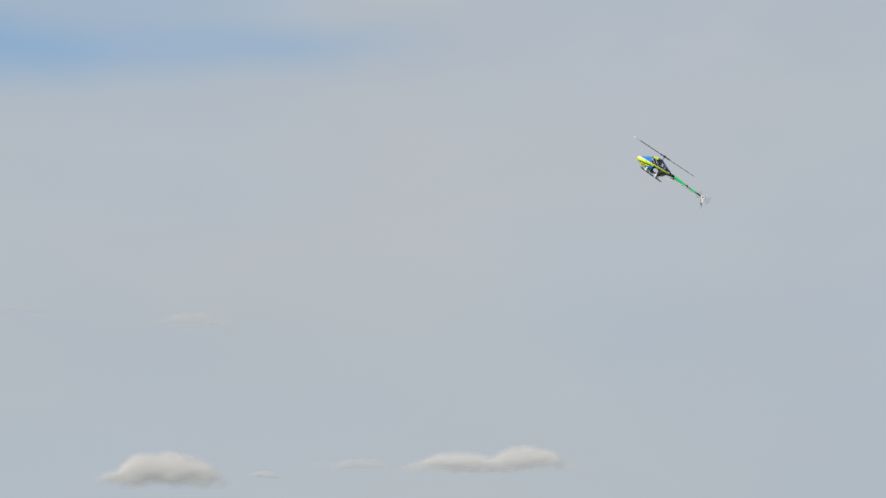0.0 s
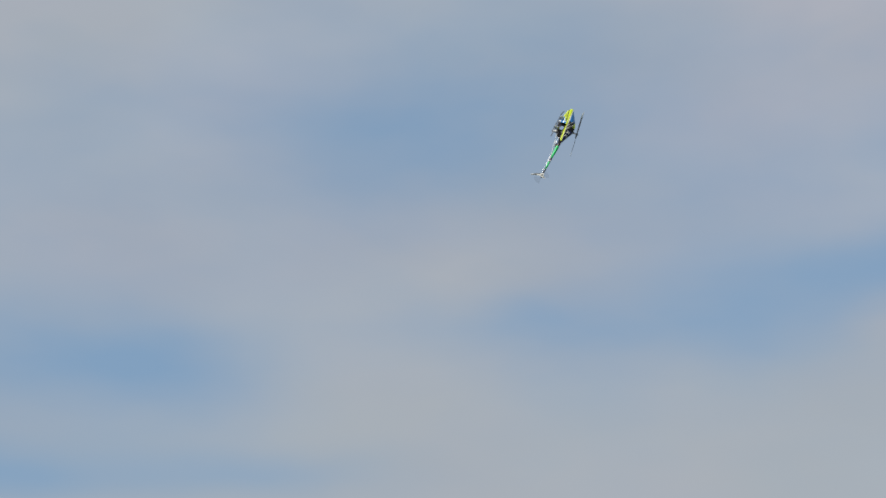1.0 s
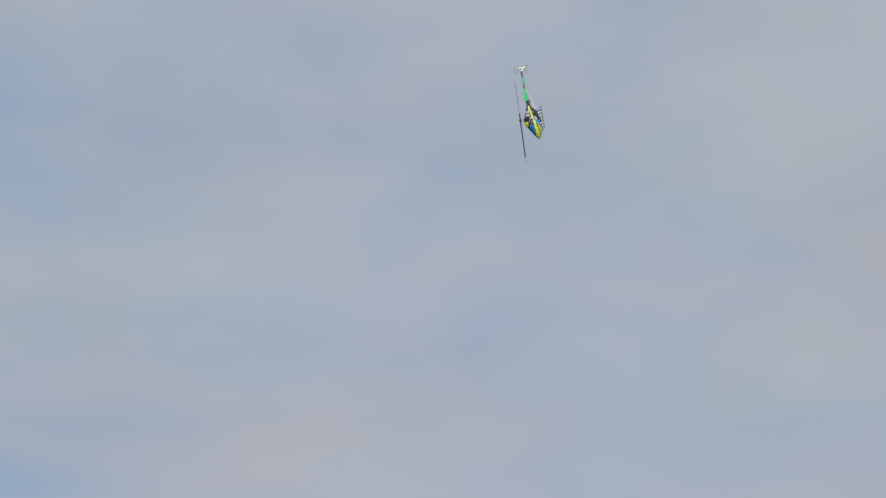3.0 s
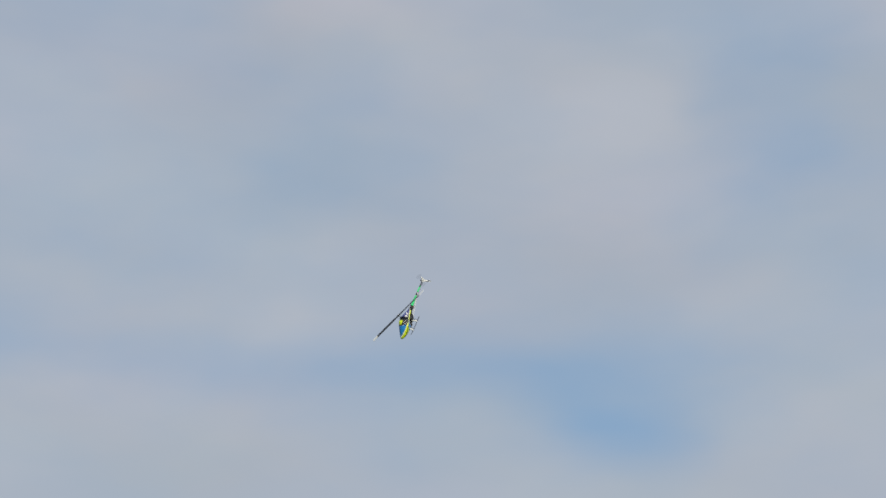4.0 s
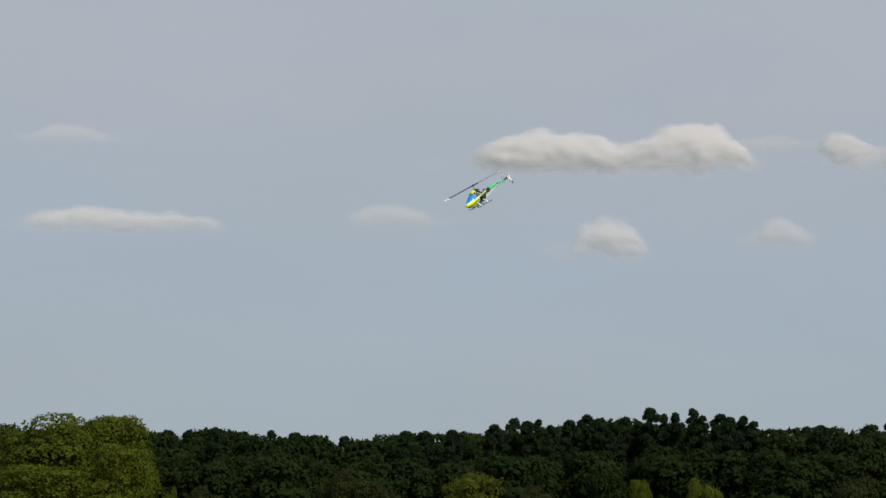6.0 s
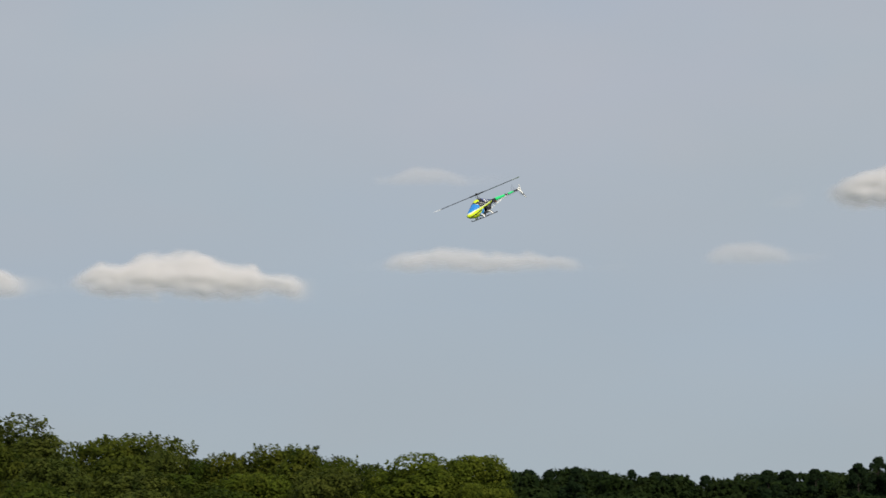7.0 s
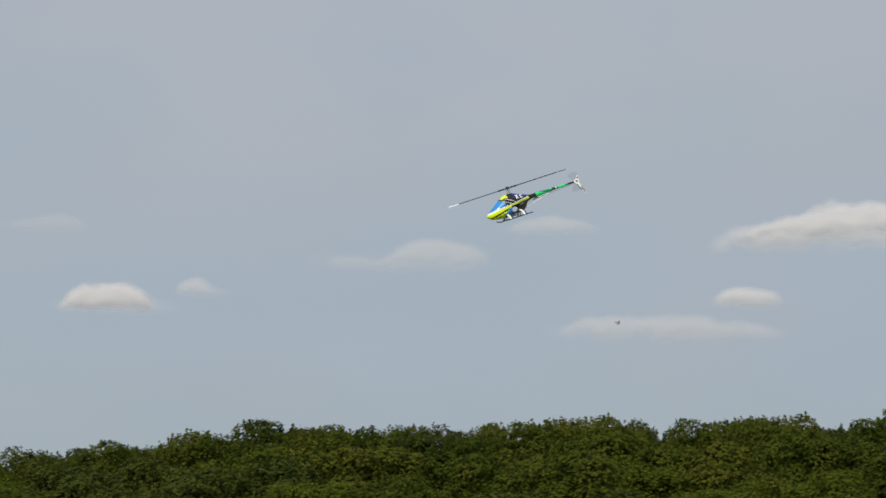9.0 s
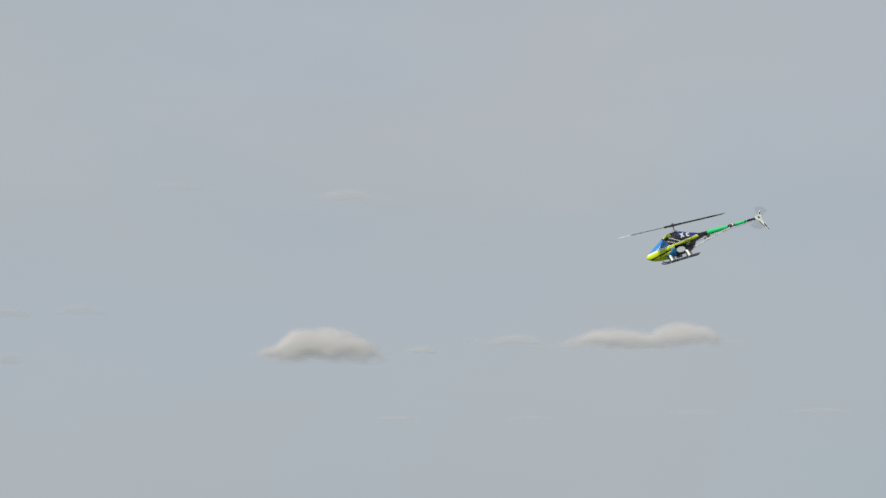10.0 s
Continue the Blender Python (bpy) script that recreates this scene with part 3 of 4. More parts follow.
# lower crowns that close the gaps between them
for (t0, h0, w0), (t1, h1, w1) in zip(EDGE, EDGE[1:]):
    if t0 - t1 > 0.7:
        stand(inner[rnd.randrange(3)], (t0 + t1) / 2, min(h0, h1) - 0.2 + rnd.uniform(-0.05, 0.05), 187 + rnd.uniform(-3, 3),
              rnd.uniform(2.2, 2.8), 14.0, rnd.uniform(0, 360))
turns, heights = [e[0] for e in EDGE][::-1], [e[1] for e in EDGE][::-1]
for row, (dist, drop, step) in enumerate(((160, 0.42, 1.5), (142, 0.95, 2.0), (126, 1.5, 2.3))):
    turn = -10.0 + row * 0.5
    while turn < 55:
        top = float(np.interp(turn, turns, heights)) - drop + rnd.uniform(-0.22, 0.22)
        model = pale[rnd.randrange(2)] if rnd.random() < 0.12 or turn < -7.5 else inner[rnd.randrange(3)]
        if row == 0 or not 7 < turn < 19:       # the lower rows stay out of sight there
            stand(model, turn, top, dist + rnd.uniform(-6, 6), rnd.uniform(2.8, 3.8), 14.0, rnd.uniform(0, 360))
        turn += step * rnd.uniform(0.85, 1.15)
stand(pale[0], -9.7, 3.70, 150, 3.8, 14.0, 140)
stand(pale[1], -10.6, 3.69, 153, 3.3, 14.0, 250)
stand(pale[1], -11.2, 3.1, 140, 2.2, 14.0, 80)
stand(copper, 14.4, 3.6, 138, 1.4, 14.0, 0)

# the far forest, its shade put into darker leaf colours, with pines above it: turn and height of its skyline
SKYLINE = [(-36, 3.5), (-28.3, 3.44), (-27.5, 3.4), (-26.5, 3.36), (-25.5, 3.43), (-23.1, 3.58), (-21.2, 3.5), (-19.9, 3.39), (-19.1, 3.27),
           (-18.1, 3.31), (-16.7, 3.23), (-15.2, 3.28), (-14.7, 3.38), (-13.5, 3.4), (-11.4, 3.37), (-9.0, 3.35)]
turn = -10.6
while turn > -36:
    top = float(np.interp(turn, [p[0] for p in SKYLINE], [p[1] for p in SKYLINE]))
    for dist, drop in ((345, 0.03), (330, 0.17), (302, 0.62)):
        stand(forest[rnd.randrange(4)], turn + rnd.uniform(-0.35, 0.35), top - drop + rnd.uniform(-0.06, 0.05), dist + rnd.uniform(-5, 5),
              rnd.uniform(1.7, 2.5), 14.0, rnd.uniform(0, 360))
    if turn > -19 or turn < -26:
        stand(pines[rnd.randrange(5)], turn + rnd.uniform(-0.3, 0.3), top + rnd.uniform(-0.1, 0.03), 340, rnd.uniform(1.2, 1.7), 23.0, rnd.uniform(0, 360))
    turn -= 0.72
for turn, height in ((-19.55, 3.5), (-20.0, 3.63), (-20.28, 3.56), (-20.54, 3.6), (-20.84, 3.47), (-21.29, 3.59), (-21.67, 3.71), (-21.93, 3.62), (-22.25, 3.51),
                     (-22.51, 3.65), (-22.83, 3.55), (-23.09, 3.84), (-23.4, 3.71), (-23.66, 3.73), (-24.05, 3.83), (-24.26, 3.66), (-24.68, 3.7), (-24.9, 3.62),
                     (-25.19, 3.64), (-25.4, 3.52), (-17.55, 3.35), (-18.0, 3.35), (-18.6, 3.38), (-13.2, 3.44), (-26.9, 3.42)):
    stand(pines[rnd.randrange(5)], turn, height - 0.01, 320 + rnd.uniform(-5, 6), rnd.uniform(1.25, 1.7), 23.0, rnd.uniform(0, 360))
# small trees before it
for turn, height, width, model in ((-12.9, 2.14, 0.9, dry), (-12.2, 2.1, 0.4, pale[0]), (-16.1, 2.5, 1.3, dry), (-17.1, 2.15, 0.8, dry), (-19.0, 2.42, 1.5, inner[0]),
                                   (-20.4, 2.15, 1.0, dry), (-22.85, 2.25, 0.6, pale[1]), (-24.25, 2.25, 0.8, pale[0]), (-22.1, 2.4, 1.0, forest[0]), (-27.6, 2.3, 1.2, dry)):
    stand(model, turn, height, 205, width * 1.2, 14.0, rnd.uniform(0, 360))


# ---- the model helicopter: x forward, y to its left, z up; the boom's axis at z = 0, the mast at x = 0 ----
def curve(x, pts):
    return float(np.interp(x, [p[0] for p in pts], [p[1] for p in pts]))


TOP = [(-0.315, 0.014), (-0.26, 0.024), (-0.18, 0.052), (-0.10, 0.084), (-0.03, 0.112), (0.06, 0.116), (0.10, 0.110), (0.16, 0.078), (0.24, 0.030),
       (0.32, -0.022), (0.36, -0.048), (0.386, -0.075)]
LOW = [(-0.315, -0.012), (-0.24, -0.030), (-0.16, -0.036), (-0.08, -0.050), (0.0, -0.105), (0.06, -0.150), (0.14, -0.160), (0.24, -0.152),
       (0.32, -0.134), (0.365, -0.108), (0.386, -0.085)]
HALF = [(-0.315, 0.012), (-0.24, 0.026), (-0.16, 0.045), (-0.08, 0.066), (0.02, 0.086), (0.12, 0.094), (0.22, 0.084), (0.30, 0.062), (0.35, 0.038),
        (0.376, 0.020), (0.386, 0.006)]


def paint(x, z):
    """Which paint the canopy carries: 0 lime, 1 blue, 2 navy, 3 black, 20 pale lime, 4 to 19 the white strokes, 30 on the black script."""
    # the lime band sweeps from the nose up along the flank to the boom
    band = 0.002 - 0.13 * (x + 0.28) if x < 0.12 else -0.050 - 0.13 * (x - 0.12)
    thick = 0.012 if x < 0.0 else 0.012 + 0.018 * x
    top, low = curve(x, TOP), curve(x, LOW)
    # lime cap before the mast, edged in black
    cap = top - 0.046 + 0.30 * (x - 0.050)
    if 0.050 < x < 0.150 and z > cap - 0.009:
        return 0 if z > cap and x > 0.060 else 3
    if 0 <= z - band - thick < (0.009 if x < 0.1 else 0.015) and x < 0.372:
        return 20
    if abs(z - band) < thick:
        return 0
    if z > band:
        # white strokes on the flank: a slanted cross, a hooked stroke, two slim flashes
        for number, (cx, cz, slope, half, tall) in enumerate((
                (-0.062, 0.050, 1.5, 0.0085, 0.026), (-0.062, 0.050, -1.7, 0.0085, 0.026), (-0.128, 0.058, 30.0, 0.019, 0.006), (-0.116, 0.042, 4.0, 0.007, 0.016),
                (-0.126, 0.026, 30.0, 0.018, 0.0055), (0.036, 0.030, 0.62, 0.007, 0.040), (0.086, 0.012, 0.52, 0.006, 0.036))):
            if abs(x - cx - (z - cz) / slope) < half and abs(z - cz) < tall:
                return 4 + number
        if x > 0.06 + 0.9 * (z - band):
            # blue windshield over a black swoosh
            return 1 if z > band + thick + 0.026 - 0.12 * (x - 0.06) and x > 0.112 - 0.5 * (z - 0.03) else (3 if x < 0.27 else 1)
        if x < -0.02 and z > 0.002 + 0.26 * (x + 0.20):
            return 2
        return 3
    if x > 0.10 + 0.75 * (z - band + 0.03):
        # lower nose: a black shadow line, lime cheek with a line of script, blue chin behind
        if x < 0.345 and -0.018 < z - band + thick + 0.05 * (x - 0.10) < 0:
            return 3
        for k in range(5):
            if abs(x - 0.245 + 0.018 * k) < 0.006 and abs(z - (-0.124 - 0.12 * (x - 0.22))) < 0.0055:
                return 30 + k
        if x < 0.17 and z < -0.085 - 0.5 * (x - 0.10):
            return 1
        return 0
    return 1 if x > 0.05 else (2 if z > band - 0.035 else 3)


def make_canopy(parent):
    nx, na = 170, 112
    verts, xs = [], []
    for i in range(nx + 1):
        f = i / nx
        x = -0.315 + 0.701 * (1 - (1 - f) ** 1.25)
        xs.append(x)
        top, low, half = curve(x, TOP), curve(x, LOW), curve(x, HALF)
        mid, hh = (top + low) / 2, (top - low) / 2
        for k in range(na):
            a = k * math.tau / na
            ca, sa = math.cos(a), math.sin(a)
            y = half * math.copysign(abs(ca) ** 0.82, ca) * (1.0 - 0.28 * max(0.0, sa) ** 1.5)
            verts.append((x, y, mid + hh * math.copysign(abs(sa) ** 0.9, sa)))
    groups = {}
    for i in range(nx):
        for k in range(na):
            f = (i * na + k, (i + 1) * na + k, (i + 1) * na + (k + 1) % na, i * na + (k + 1) % na)
            c = [sum(verts[v][q] for v in f) / 4 for q in range(3)]
            # the open belly behind the nose shell
            if c[0] < 0.055 and c[2] < -0.038 and c[0] > -0.20:
                continue
            groups.setdefault(paint(c[0], c[2]), []).append(f)
    names = {0: ("canopy", LIME, "glossy lime-yellow painted shell"), 1: ("windshield", BLUE, "glossy sky-blue canopy panel"),
             2: ("rear_cowl", NAVY, "dark navy-blue painted cowl"), 3: ("canopy_trim", BLACK, "black painted swoosh"),
             20: ("canopy_stripe", PALE, "pale lime edge stripe"),
             4: ("canopy_marking", WHITE, "white slanted mark"), 30: ("canopy_script", BLACK, "small black bar of script")}
    # each stroke, mirrored on both flanks, is a mark of its own
    for key in [k for k in groups if 4 <= k < 20 or k >= 30]:
        fs = groups.pop(key)
        for side in (0, 1):
            half = [f for f in fs if (verts[f[0]][1] + verts[f[2]][1] > 0) == bool(side)]
            if half:
                groups[key, side] = half
    for key, fs in groups.items():
        ids = sorted({v for f in fs for v in f})
        back = {v: n for n, v in enumerate(ids)}
        name, mat, label = names[(4 if key[0] < 20 else 30) if isinstance(key, tuple) else key]
        ob = mesh_object(name, [verts[v] for v in ids], [[back[v] for v in f] for f in fs], mat, parent, label, smooth=True)
        shell = ob.modifiers.new("shell", "SOLIDIFY")
        shell.thickness, shell.offset = 0.003, -1.0


def blade_mesh(name, root, tip, chord, thick, mats, parent, tip_from, label, twist=4.0):
    """A wing-sectioned blade along +x."""
    sect = [(0.5, 0.0), (0.42, 0.35), (0.25, 0.5), (0.0, 0.42), (-0.3, 0.2), (-0.5, 0.03), (-0.5, -0.03), (-0.3, -0.12), (0.0, -0.25), (0.25, -0.3), (0.42, -0.22)]
    steps = [0.0, 0.04, 0.1, 0.3, 0.5, 0.7, tip_from - 0.001, tip_from, 0.97, 1.0]
    verts, faces, idx = [], [], []
    for s in steps:
        x = root + (tip - root) * s
        c = chord * (0.75 if s == 0 else 1.0) * (0.82 if s == 1.0 else 1.0)
        for y, z in sect:
            q = radians(twist)
            verts.append((x, c * (y * math.cos(q)) - thick * z * math.sin(q), thick * z * math.cos(q) + c * y * math.sin(q)))
    n = len(sect)
    for i in range(len(steps) - 1):
        for k in range(n):
            faces.append((i * n + k, (i + 1) * n + k, (i + 1) * n + (k + 1) % n, i * n + (k + 1) % n))
            idx.append(1 if steps[i] >= tip_from else 0)
    faces += [tuple(range(n))[::-1], tuple(range((len(steps) - 1) * n, len(steps) * n))]
    idx += [0, 1]
    return mesh_object(name, verts, faces, mats, parent, label, index=idx)


def make_helicopter():
    heli = new("model_helicopter")
    tagged(heli, "lime, blue and navy radio-controlled helicopter with green tail boom, flying", "helicopter")
    make_canopy(heli)
    # frame and drive under the canopy
    rear = [(0.10, 0.02), (0.10, -0.10), (0.12, -0.145), (0.05, -0.155), (-0.02, -0.15), (-0.12, -0.14), (-0.17, -0.10), (-0.20, -0.05), (-0.30, -0.028),
            (-0.31, 0.018), (-0.22, 0.028), (-0.12, 0.06)]
    hole = [(-0.010 + 0.056 * math.cos(q), -0.092 + 0.037 * math.sin(q)) for q in [math.pi / 2 + k * math.tau / 16 for k in range(17)]]
    for y in (0.028, -0.028):
        # the plate runs round an oval window
        part("side_frame", plate(rear + [(-0.011, 0.066), (-0.011, hole[0][1])] + hole[1:-1] + [(-0.009, hole[0][1]), (-0.009, 0.066), (0.05, 0.07)], y, 0.003, 0.0),
             CARBON, heli, "black carbon-fibre side plate with an oval window", smooth=False)
        part("window_rim", swept([(a, y, b) for a, b in hole], 0.004, 6), BLACK, heli)
    part("motor", tube((-0.118, 0, -0.132), (-0.118, 0, -0.072), 0.026, sides=20), COPPER, heli, "reddish-brown electric motor")
    part("motor_can", tube((-0.118, 0, -0.072), (-0.118, 0, -0.052), 0.029, sides=20), ALLOY, heli)
    part("main_gear", tube((-0.005, 0, -0.046), (-0.005, 0, -0.036), 0.062, sides=36), BLACK, heli)
    part("servo", block((-0.170, 0.0, -0.062), (0.036, 0.05, 0.032)), COPPER, heli, "brown tail servo")
    for y in (0.040, -0.040):
        part("servo", block((-0.098, y, -0.060), (0.034, 0.016, 0.030)), ALLOY, heli, "dark cyclic servo")
        part("servo_arm", block((-0.120, y * 1.25, -0.050), (0.030, 0.004, 0.008), 0.001), STEEL, heli)
        part("link_rod", tube((-0.128, y * 1.25, -0.050), (-0.020, y * 0.5, 0.118), 0.0018, sides=6), STEEL, heli)
        part("frame_spacer", tube((-0.155, y * 0.7, -0.105), (-0.155, y * 1.1, -0.105), 0.006, sides=10), STEEL, heli)
    part("battery", block((0.135, 0, -0.108), (0.13, 0.05, 0.05)), BLACK, heli)
    part("speed_controller", block((0.03, 0, -0.166), (0.07, 0.045, 0.02)), ALLOY, heli)
    part("mast", tube((0, 0, 0.02), (0, 0, 0.20), 0.0062), STEEL, heli)
    part("swashplate", tube((0, 0, 0.122), (0, 0, 0.132), 0.024, 0.02, 20), ALLOY, heli)
    # boom: thick green front, black band, slim green stripe, black end
    bm = tube((-0.29, 0, 0), (-0.345, 0, 0), 0.026, 0.024, 16)
    part("boom_clamp", bm, BLACK, heli, "black boom clamp")
    boom = part("tail_boom", tube((-0.30, 0, 0), (-0.94, 0, 0), 0.0155, 0.0125, 16), BLACK, heli, "black tail boom")
    part("boom_sleeve", tube((-0.345, 0, 0), (-0.585, 0, 0), 0.030, 0.0185, 16), GREEN, boom, "bright green boom section")
    part("boom_ring", tube((-0.598, 0, 0), (-0.628, 0, 0), 0.0195, sides=16), BLACK, boom)
    part("boom_sleeve", tube((-0.672, 0, 0), (-0.785, 0, 0), 0.0180, 0.0165, 16), GREEN, boom, "bright green boom section")
    part("boom_stripe", tube((-0.640, 0, 0), (-0.652, 0, 0), 0.0163, sides=16), WHITE, boom)
    part("boom_stripe", tube((-0.80, 0, 0), (-0.812, 0, 0), 0.0148, sides=16), GREEN, boom)
    part("boom_guide", block((-0.345, 0, -0.036), (0.04, 0.03, 0.03)), COPPER, heli, "brown bracket under the boom")
    part("boom_guide", block((-0.305, 0, -0.05), (0.016, 0.024, 0.02)), BLACK, heli)
    for y in (0.030, -0.030):
        part("boom_brace", tube((-0.15, y, -0.115), (-0.612, y * 0.55, -0.012), 0.0042), WHITE, heli, "thin pale brace rod")
    part("push_rod", tube((-0.14, 0.012, -0.06), (-0.93, 0.018, -0.018), 0.002, sides=6), STEEL, heli)
    # tail
    part("tail_gearbox", block((-0.945, 0, 0), (0.055, 0.034, 0.036)), BLACK, heli)
    part("tail_fin", plate([(-0.905, 0.014), (-0.925, 0.024), (-0.955, 0.030), (-0.975, 0.074), (-0.988, 0.070), (-0.982, 0.022), (-0.975, -0.020), (-0.990, -0.070),
                            (-1.015, -0.130), (-1.034, -0.172), (-1.018, -0.176), (-0.985, -0.128), (-0.955, -0.075), (-0.935, -0.030), (-0.910, -0.014)], 0.022, 0.005),
         WHITE, heli, "white boomerang-shaped tail fin")
    fin = heli.children[-1]
    # black edging on both faces of the fin
    for y in (0.0262, 0.0178):
        for outline in ([(-0.992, -0.082), (-1.014, -0.136), (-1.024, -0.160), (-1.020, -0.164), (-1.006, -0.140), (-0.982, -0.090)],
                        [(-0.945, -0.038), (-0.968, -0.086), (-0.990, -0.124), (-0.982, -0.124), (-0.958, -0.082), (-0.938, -0.040)],
                        [(-0.962, 0.034), (-0.976, 0.062), (-0.980, 0.046), (-0.972, 0.030)], [(-0.930, 0.010), (-0.950, 0.016), (-0.962, -0.006), (-0.945, -0.010)]):
            part("fin_marking", plate(outline, y, 0.0024, 0.0), BLACK, fin, "black edging stripe")
    part("tail_shaft", tube((-0.955, -0.012, 0.0), (-0.955, -0.066, 0.0), 0.006), STEEL, heli)
    tail_rotor = part("tail_rotor", tube((0, -0.010, 0), (0, 0.010, 0), 0.014, sides=16), BLACK, heli, "spinning two-bladed tail rotor with faint blades")
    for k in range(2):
        # so fast that each blade shows as a smoky fan: its blur is put into the shape
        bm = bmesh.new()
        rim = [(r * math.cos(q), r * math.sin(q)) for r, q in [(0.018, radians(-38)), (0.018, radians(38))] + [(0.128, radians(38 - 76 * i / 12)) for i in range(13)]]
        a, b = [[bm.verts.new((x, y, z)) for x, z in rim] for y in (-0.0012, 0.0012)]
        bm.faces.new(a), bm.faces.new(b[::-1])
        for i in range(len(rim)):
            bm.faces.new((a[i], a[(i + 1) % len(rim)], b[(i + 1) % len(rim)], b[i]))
        fan = part("tail_blade", bm, TAIL_BLUR, tail_rotor, "smoky blurred blade", smooth=False)
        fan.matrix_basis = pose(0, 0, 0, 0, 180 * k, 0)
    # landing gear
    for x in (0.125, -0.075):
        for s in (1, -1):
            part("leg", swept([(x + 0.012, 0.034 * s, -0.128), (x + 0.009, 0.066 * s, -0.134), (x + 0.004, 0.092 * s, -0.160), (x, 0.106 * s, -0.197)], 0.0145, 10), WHITE, heli,
                 "curved white plastic leg")
        for s in (1, -1):
            part("strut", swept([(x - 0.020, 0.030 * s, -0.110), (x - 0.026, 0.080 * s, -0.150), (x - 0.030, 0.104 * s, -0.196)], 0.0062, 8), CARBON, heli, "black carbon strut beside the leg")
        part("leg_bridge", block((x, 0, -0.150), (0.022, 0.07, 0.012)), BLACK, heli)
    for s in (1, -1):
        skid = part("skid", swept([(-0.185, 0.106 * s, -0.198), (0.10, 0.106 * s, -0.198), (0.18, 0.106 * s, -0.197), (0.215, 0.106 * s, -0.190), (0.238, 0.106 * s, -0.176)],
                                  0.0066, 10), BLACK, heli, "black skid tube with upturned front")
        part("skid_cap", tube((-0.194, 0.106 * s, -0.198), (-0.180, 0.106 * s, -0.198), 0.008), ALLOY, skid)
    # main rotor
    rotor = part("main_rotor", tube((0, 0, -0.016), (0, 0, 0.014), 0.014, sides=18), ALLOY, heli, "spinning two-bladed rotor head")
    part("rotor_button", tube((0, 0, 0.012), (0, 0, 0.024), 0.016, 0.010, 18), BLACK, rotor)
    part("hub_block", block((0, 0, 0), (0.07, 0.030, 0.022)), BLACK, rotor)
    for s in (1, -1):
        turn = pose(0, 0, 0, 0, 0, 0 if s > 0 else 180)
        g = part("blade_grip", block((0.082, 0, 0), (0.085, 0.030, 0.020)), BLACK, rotor)
        g.matrix_basis = turn
        b = blade_mesh("rotor_blade", 0.105, 0.79, 0.064, 0.009, [CARBON, WHITE], rotor, 0.80, "slim black blade with white tip", -9.0)
        b.matrix_basis = turn
        l = part("pitch_link", tube((0.03, 0.028, -0.006), (0.02, 0.022, -0.062), 0.0025, sides=8), STEEL, rotor)
        l.matrix_basis = turn
    return heli, rotor, tail_rotor


helicopter, main_rotor, tail_rotor = make_helicopter()


# ---- a far model plane, a speck under the clouds ----
def make_plane():
    plane = new("model_airplane")
    tagged(plane, "tiny dark aircraft far off under the clouds", "airplane")
    bm = swept([(-0.75, 0, 0.03), (-0.3, 0, 0.0), (0.35, 0, 0.0), (0.6, 0, -0.02)], 0.09, 12)
    part("fuselage", bm, BLACK, plane)
    for s in (1, -1):
        part("wing", block((0.12, 0.55 * s, 0.05), (0.3, 1.0, 0.05), 0.01), BLACK, plane)
    part("tailplane", block((-0.68, 0, 0.06), (0.18, 0.55, 0.03), 0.008), BLACK, plane)
    part("rudder", plate([(-0.78, 0.04), (-0.60, 0.04), (-0.70, 0.28), (-0.80, 0.28)], 0, 0.03, 0.004), BLACK, plane)
    return plane


airplane = make_plane()


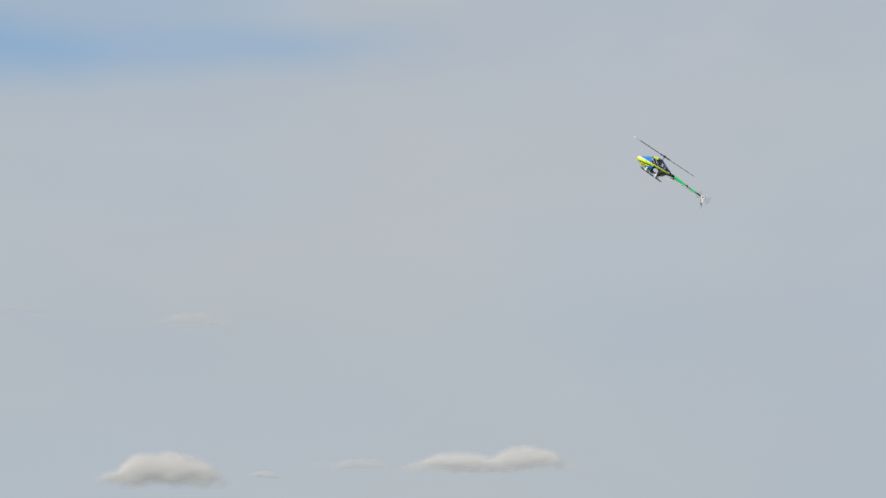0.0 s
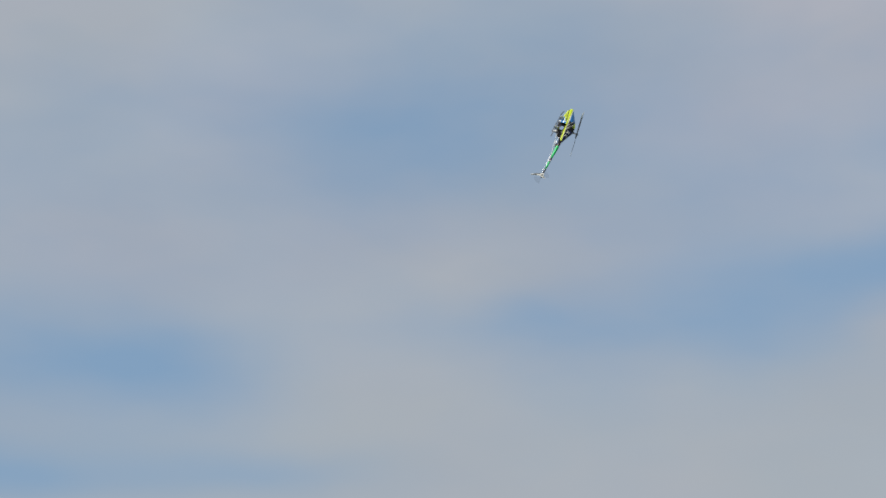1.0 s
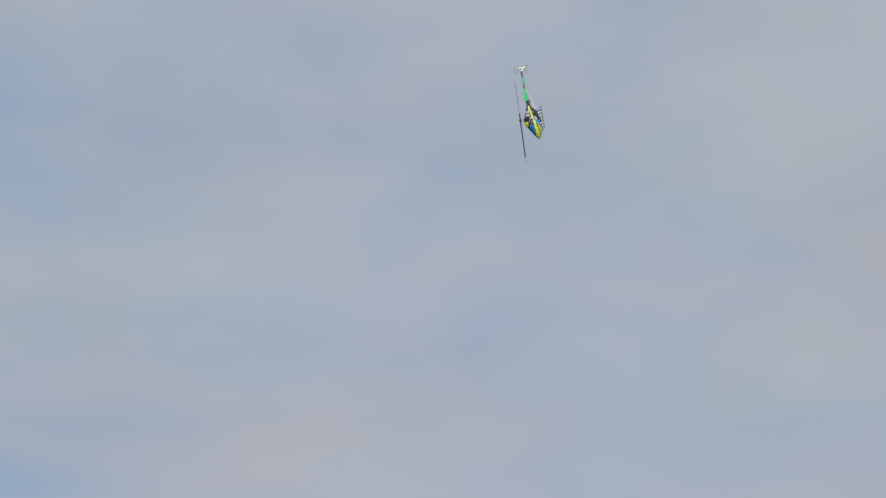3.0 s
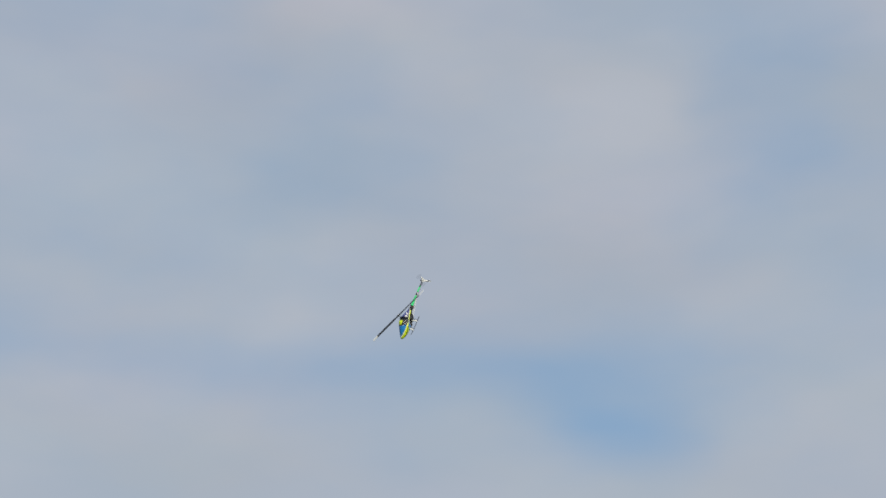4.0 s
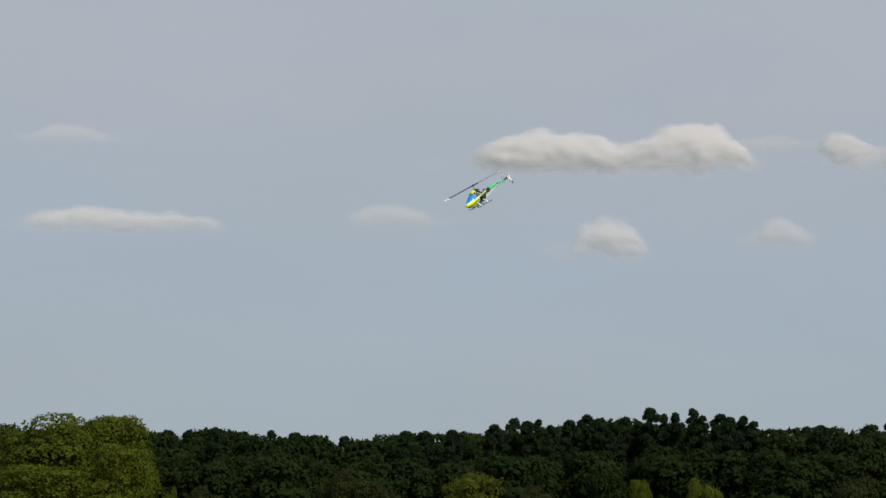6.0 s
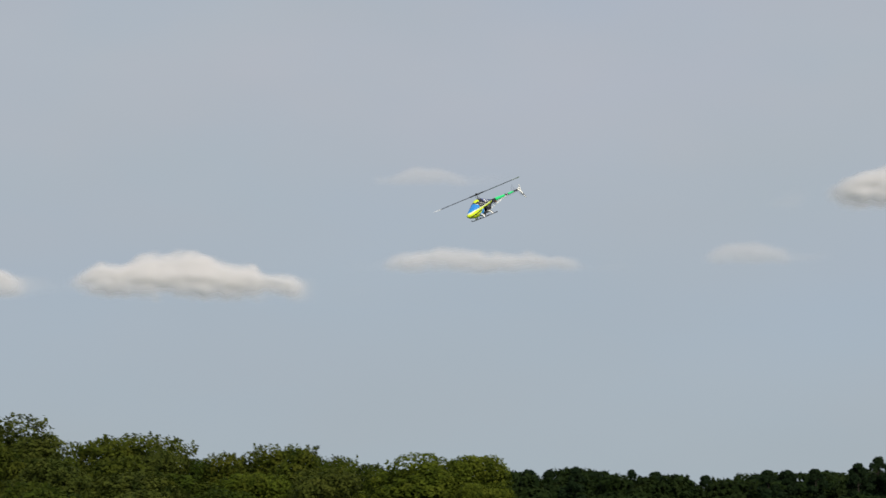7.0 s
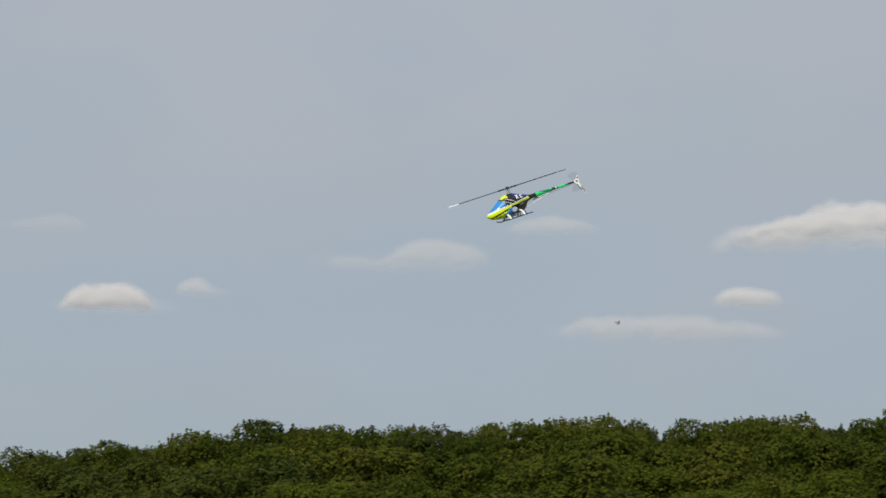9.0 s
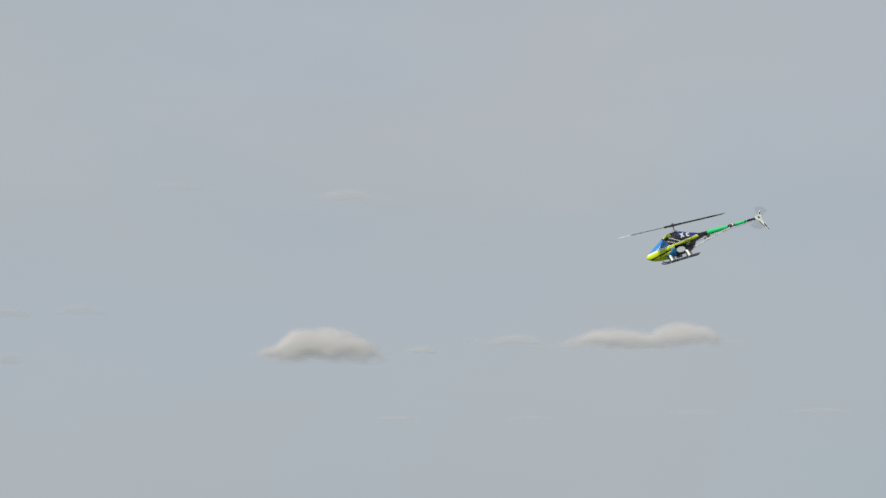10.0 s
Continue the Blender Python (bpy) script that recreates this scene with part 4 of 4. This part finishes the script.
# ---- what moves ----
def motions():
    HELICOPTER_ROWS = [
        (0, -36.93, 21.29, 11.14, -12.5, -37.3, -119.2),
        (0.1, -37.24, 20.30, 12.13, -4.8, -49.2, -124.4),
        (0.2, -37.25, 19.31, 13.29, -8.9, -59.2, -117.5),
        (0.3, -37.25, 18.57, 14.29, -4.9, -68.9, -116.9),
        (0.5, -36.62, 18.29, 16.29, 5.7, -85.3, -126.5),
        (0.7, -35.86, 17.75, 17.50, -175.9, -78.6, 61.4),
        (0.9, -35.04, 18.27, 18.25, -180.0, -69.3, 65.3),
        (1, -34.79, 18.90, 18.61, -176.7, -62.6, 63.8),
        (1.1, -34.46, 19.95, 18.69, -173.9, -52.7, 61.2),
        (1.2, -33.56, 21.54, 18.59, -173.1, -41.0, 54.5),
        (1.3, -33.65, 21.82, 18.79, -172.1, -33.8, 53.6),
        (1.5, -33.72, 22.56, 18.63, -165.9, -18.3, 57.2),
        (1.8, -32.25, 25.42, 18.76, -175.6, 10.1, 56.4),
        (2, -30.95, 27.37, 19.23, -168.8, 22.3, 54.2),
        (2.2, -28.82, 28.88, 20.29, -172.0, 40.1, 50.8),
        (2.4, -25.95, 30.67, 21.43, -174.9, 54.1, 45.5),
        (2.5, -24.25, 31.43, 22.16, 173.1, 62.9, 34.2),
        (2.6, -22.89, 32.26, 22.62, 168.1, 64.7, 48.4),
        (2.7, -21.23, 33.19, 23.06, -174.6, 66.7, 54.2),
        (3.8, 3.36, 46.02, 23.48, -62.7, 71.7, 135.4),
        (4, 5.22, 46.60, 21.36, -37.4, 68.7, 170.9),
        (4.2, 9.19, 47.10, 19.14, -32.2, 65.8, -178.8),
        (4.3, 10.67, 46.77, 17.90, -15.2, 59.9, -164.7),
        (4.5, 13.02, 46.23, 15.61, -8.2, 53.4, -161.4),
        (4.6, 13.79, 45.99, 14.49, -2.0, 50.1, -158.0),
        (4.7, 14.48, 45.53, 13.49, -3.6, 45.9, -157.5),
        (5, 15.67, 44.66, 11.11, -5.1, 39.8, -154.4),
        (5.3, 16.20, 44.06, 9.63, -4.1, 30.6, -154.5),
        (5.5, 16.13, 43.99, 9.18, -2.5, 28.5, -153.1),
        (5.8, 15.54, 43.05, 8.73, 1.9, 26.3, -152.4),
        (6, 14.89, 42.80, 8.59, 7.3, 26.6, -151.5),
        (6.2, 14.14, 42.86, 8.56, 10.6, 26.2, -153.1),
        (7.3, 4.76, 39.28, 8.35, 5.2, 22.6, -146.0),
        (7.5, 2.71, 39.19, 8.38, 1.7, 22.8, -146.7),
        (8, -2.97, 36.74, 7.98, 3.5, 21.9, -141.7),
        (8.5, -8.91, 32.94, 7.39, 3.0, 21.6, -135.0),
        (9, -14.95, 28.02, 6.80, -2.1, 20.2, -130.7),
        (9.2, -17.38, 25.70, 6.67, 3.2, 20.0, -127.1),
        (9.5, -20.67, 21.30, 6.37, 2.2, 18.6, -122.6),
        (9.8, -23.30, 16.10, 5.98, -3.6, 17.8, -116.7),
        (10, -25.11, 12.64, 5.63, -2.8, 16.8, -114.0),
    ]
    walk(helicopter, [(t, pose(x, y, z, rx, ry, rz)) for t, x, y, z, rx, ry, rz in HELICOPTER_ROWS])

    # where the blades stand at some moments: seconds, degrees from the nose to the left
    SPIN = [(0, 46), (0.5, 310), (0.7, 82), (1.0, 84), (1.2, 26), (1.5, 40), (2.0, 308), (2.5, 162), (2.7, 202), (3.8, 234), (4.0, 310), (4.5, 246),
            (5.0, 260), (5.5, 346), (6.0, 354), (6.2, 302), (7.3, 300), (7.5, 292), (8.0, 356), (8.5, 350), (9.0, 338), (9.5, 28), (9.8, 96), (10.0, 36)]
    times, angles = [SPIN[0][0]], [float(SPIN[0][1])]
    for t, a in SPIN[1:]:
        want = angles[-1] - 62.0 * FPS * (t - times[-1])       # about 62 degrees a frame, clockwise from above
        turns = round((want - a) / 180.0)                      # two equal blades
        times.append(t)
        angles.append(a + 180.0 * turns)
    rows, tail_rows = [], []
    for k in range(int(10 * FPS) + 1):
        t = k / FPS
        rows.append((t, pose(0, 0, 0.191, 0, 0, float(np.interp(t, times, angles)))))
        tail_rows.append((t, pose(-0.955, -0.062, 0.0, 0, (k * 71.0) % 360, 0)))
    walk(main_rotor, rows)
    walk(tail_rotor, tail_rows)

    a, b = toward(25.815, 6.651, 640), toward(25.494, 6.259, 640)
    walk(airplane, [(0, Matrix.Translation(a + (a - b) * 3.0) @ pose(0, 0, 0, 35, 10, 20)), (8.0, Matrix.Translation(a) @ pose(0, 0, 0, 35, 10, 20)),
                    (10.0, Matrix.Translation(b) @ pose(0, 0, 0, 35, 10, 20))])


motions()
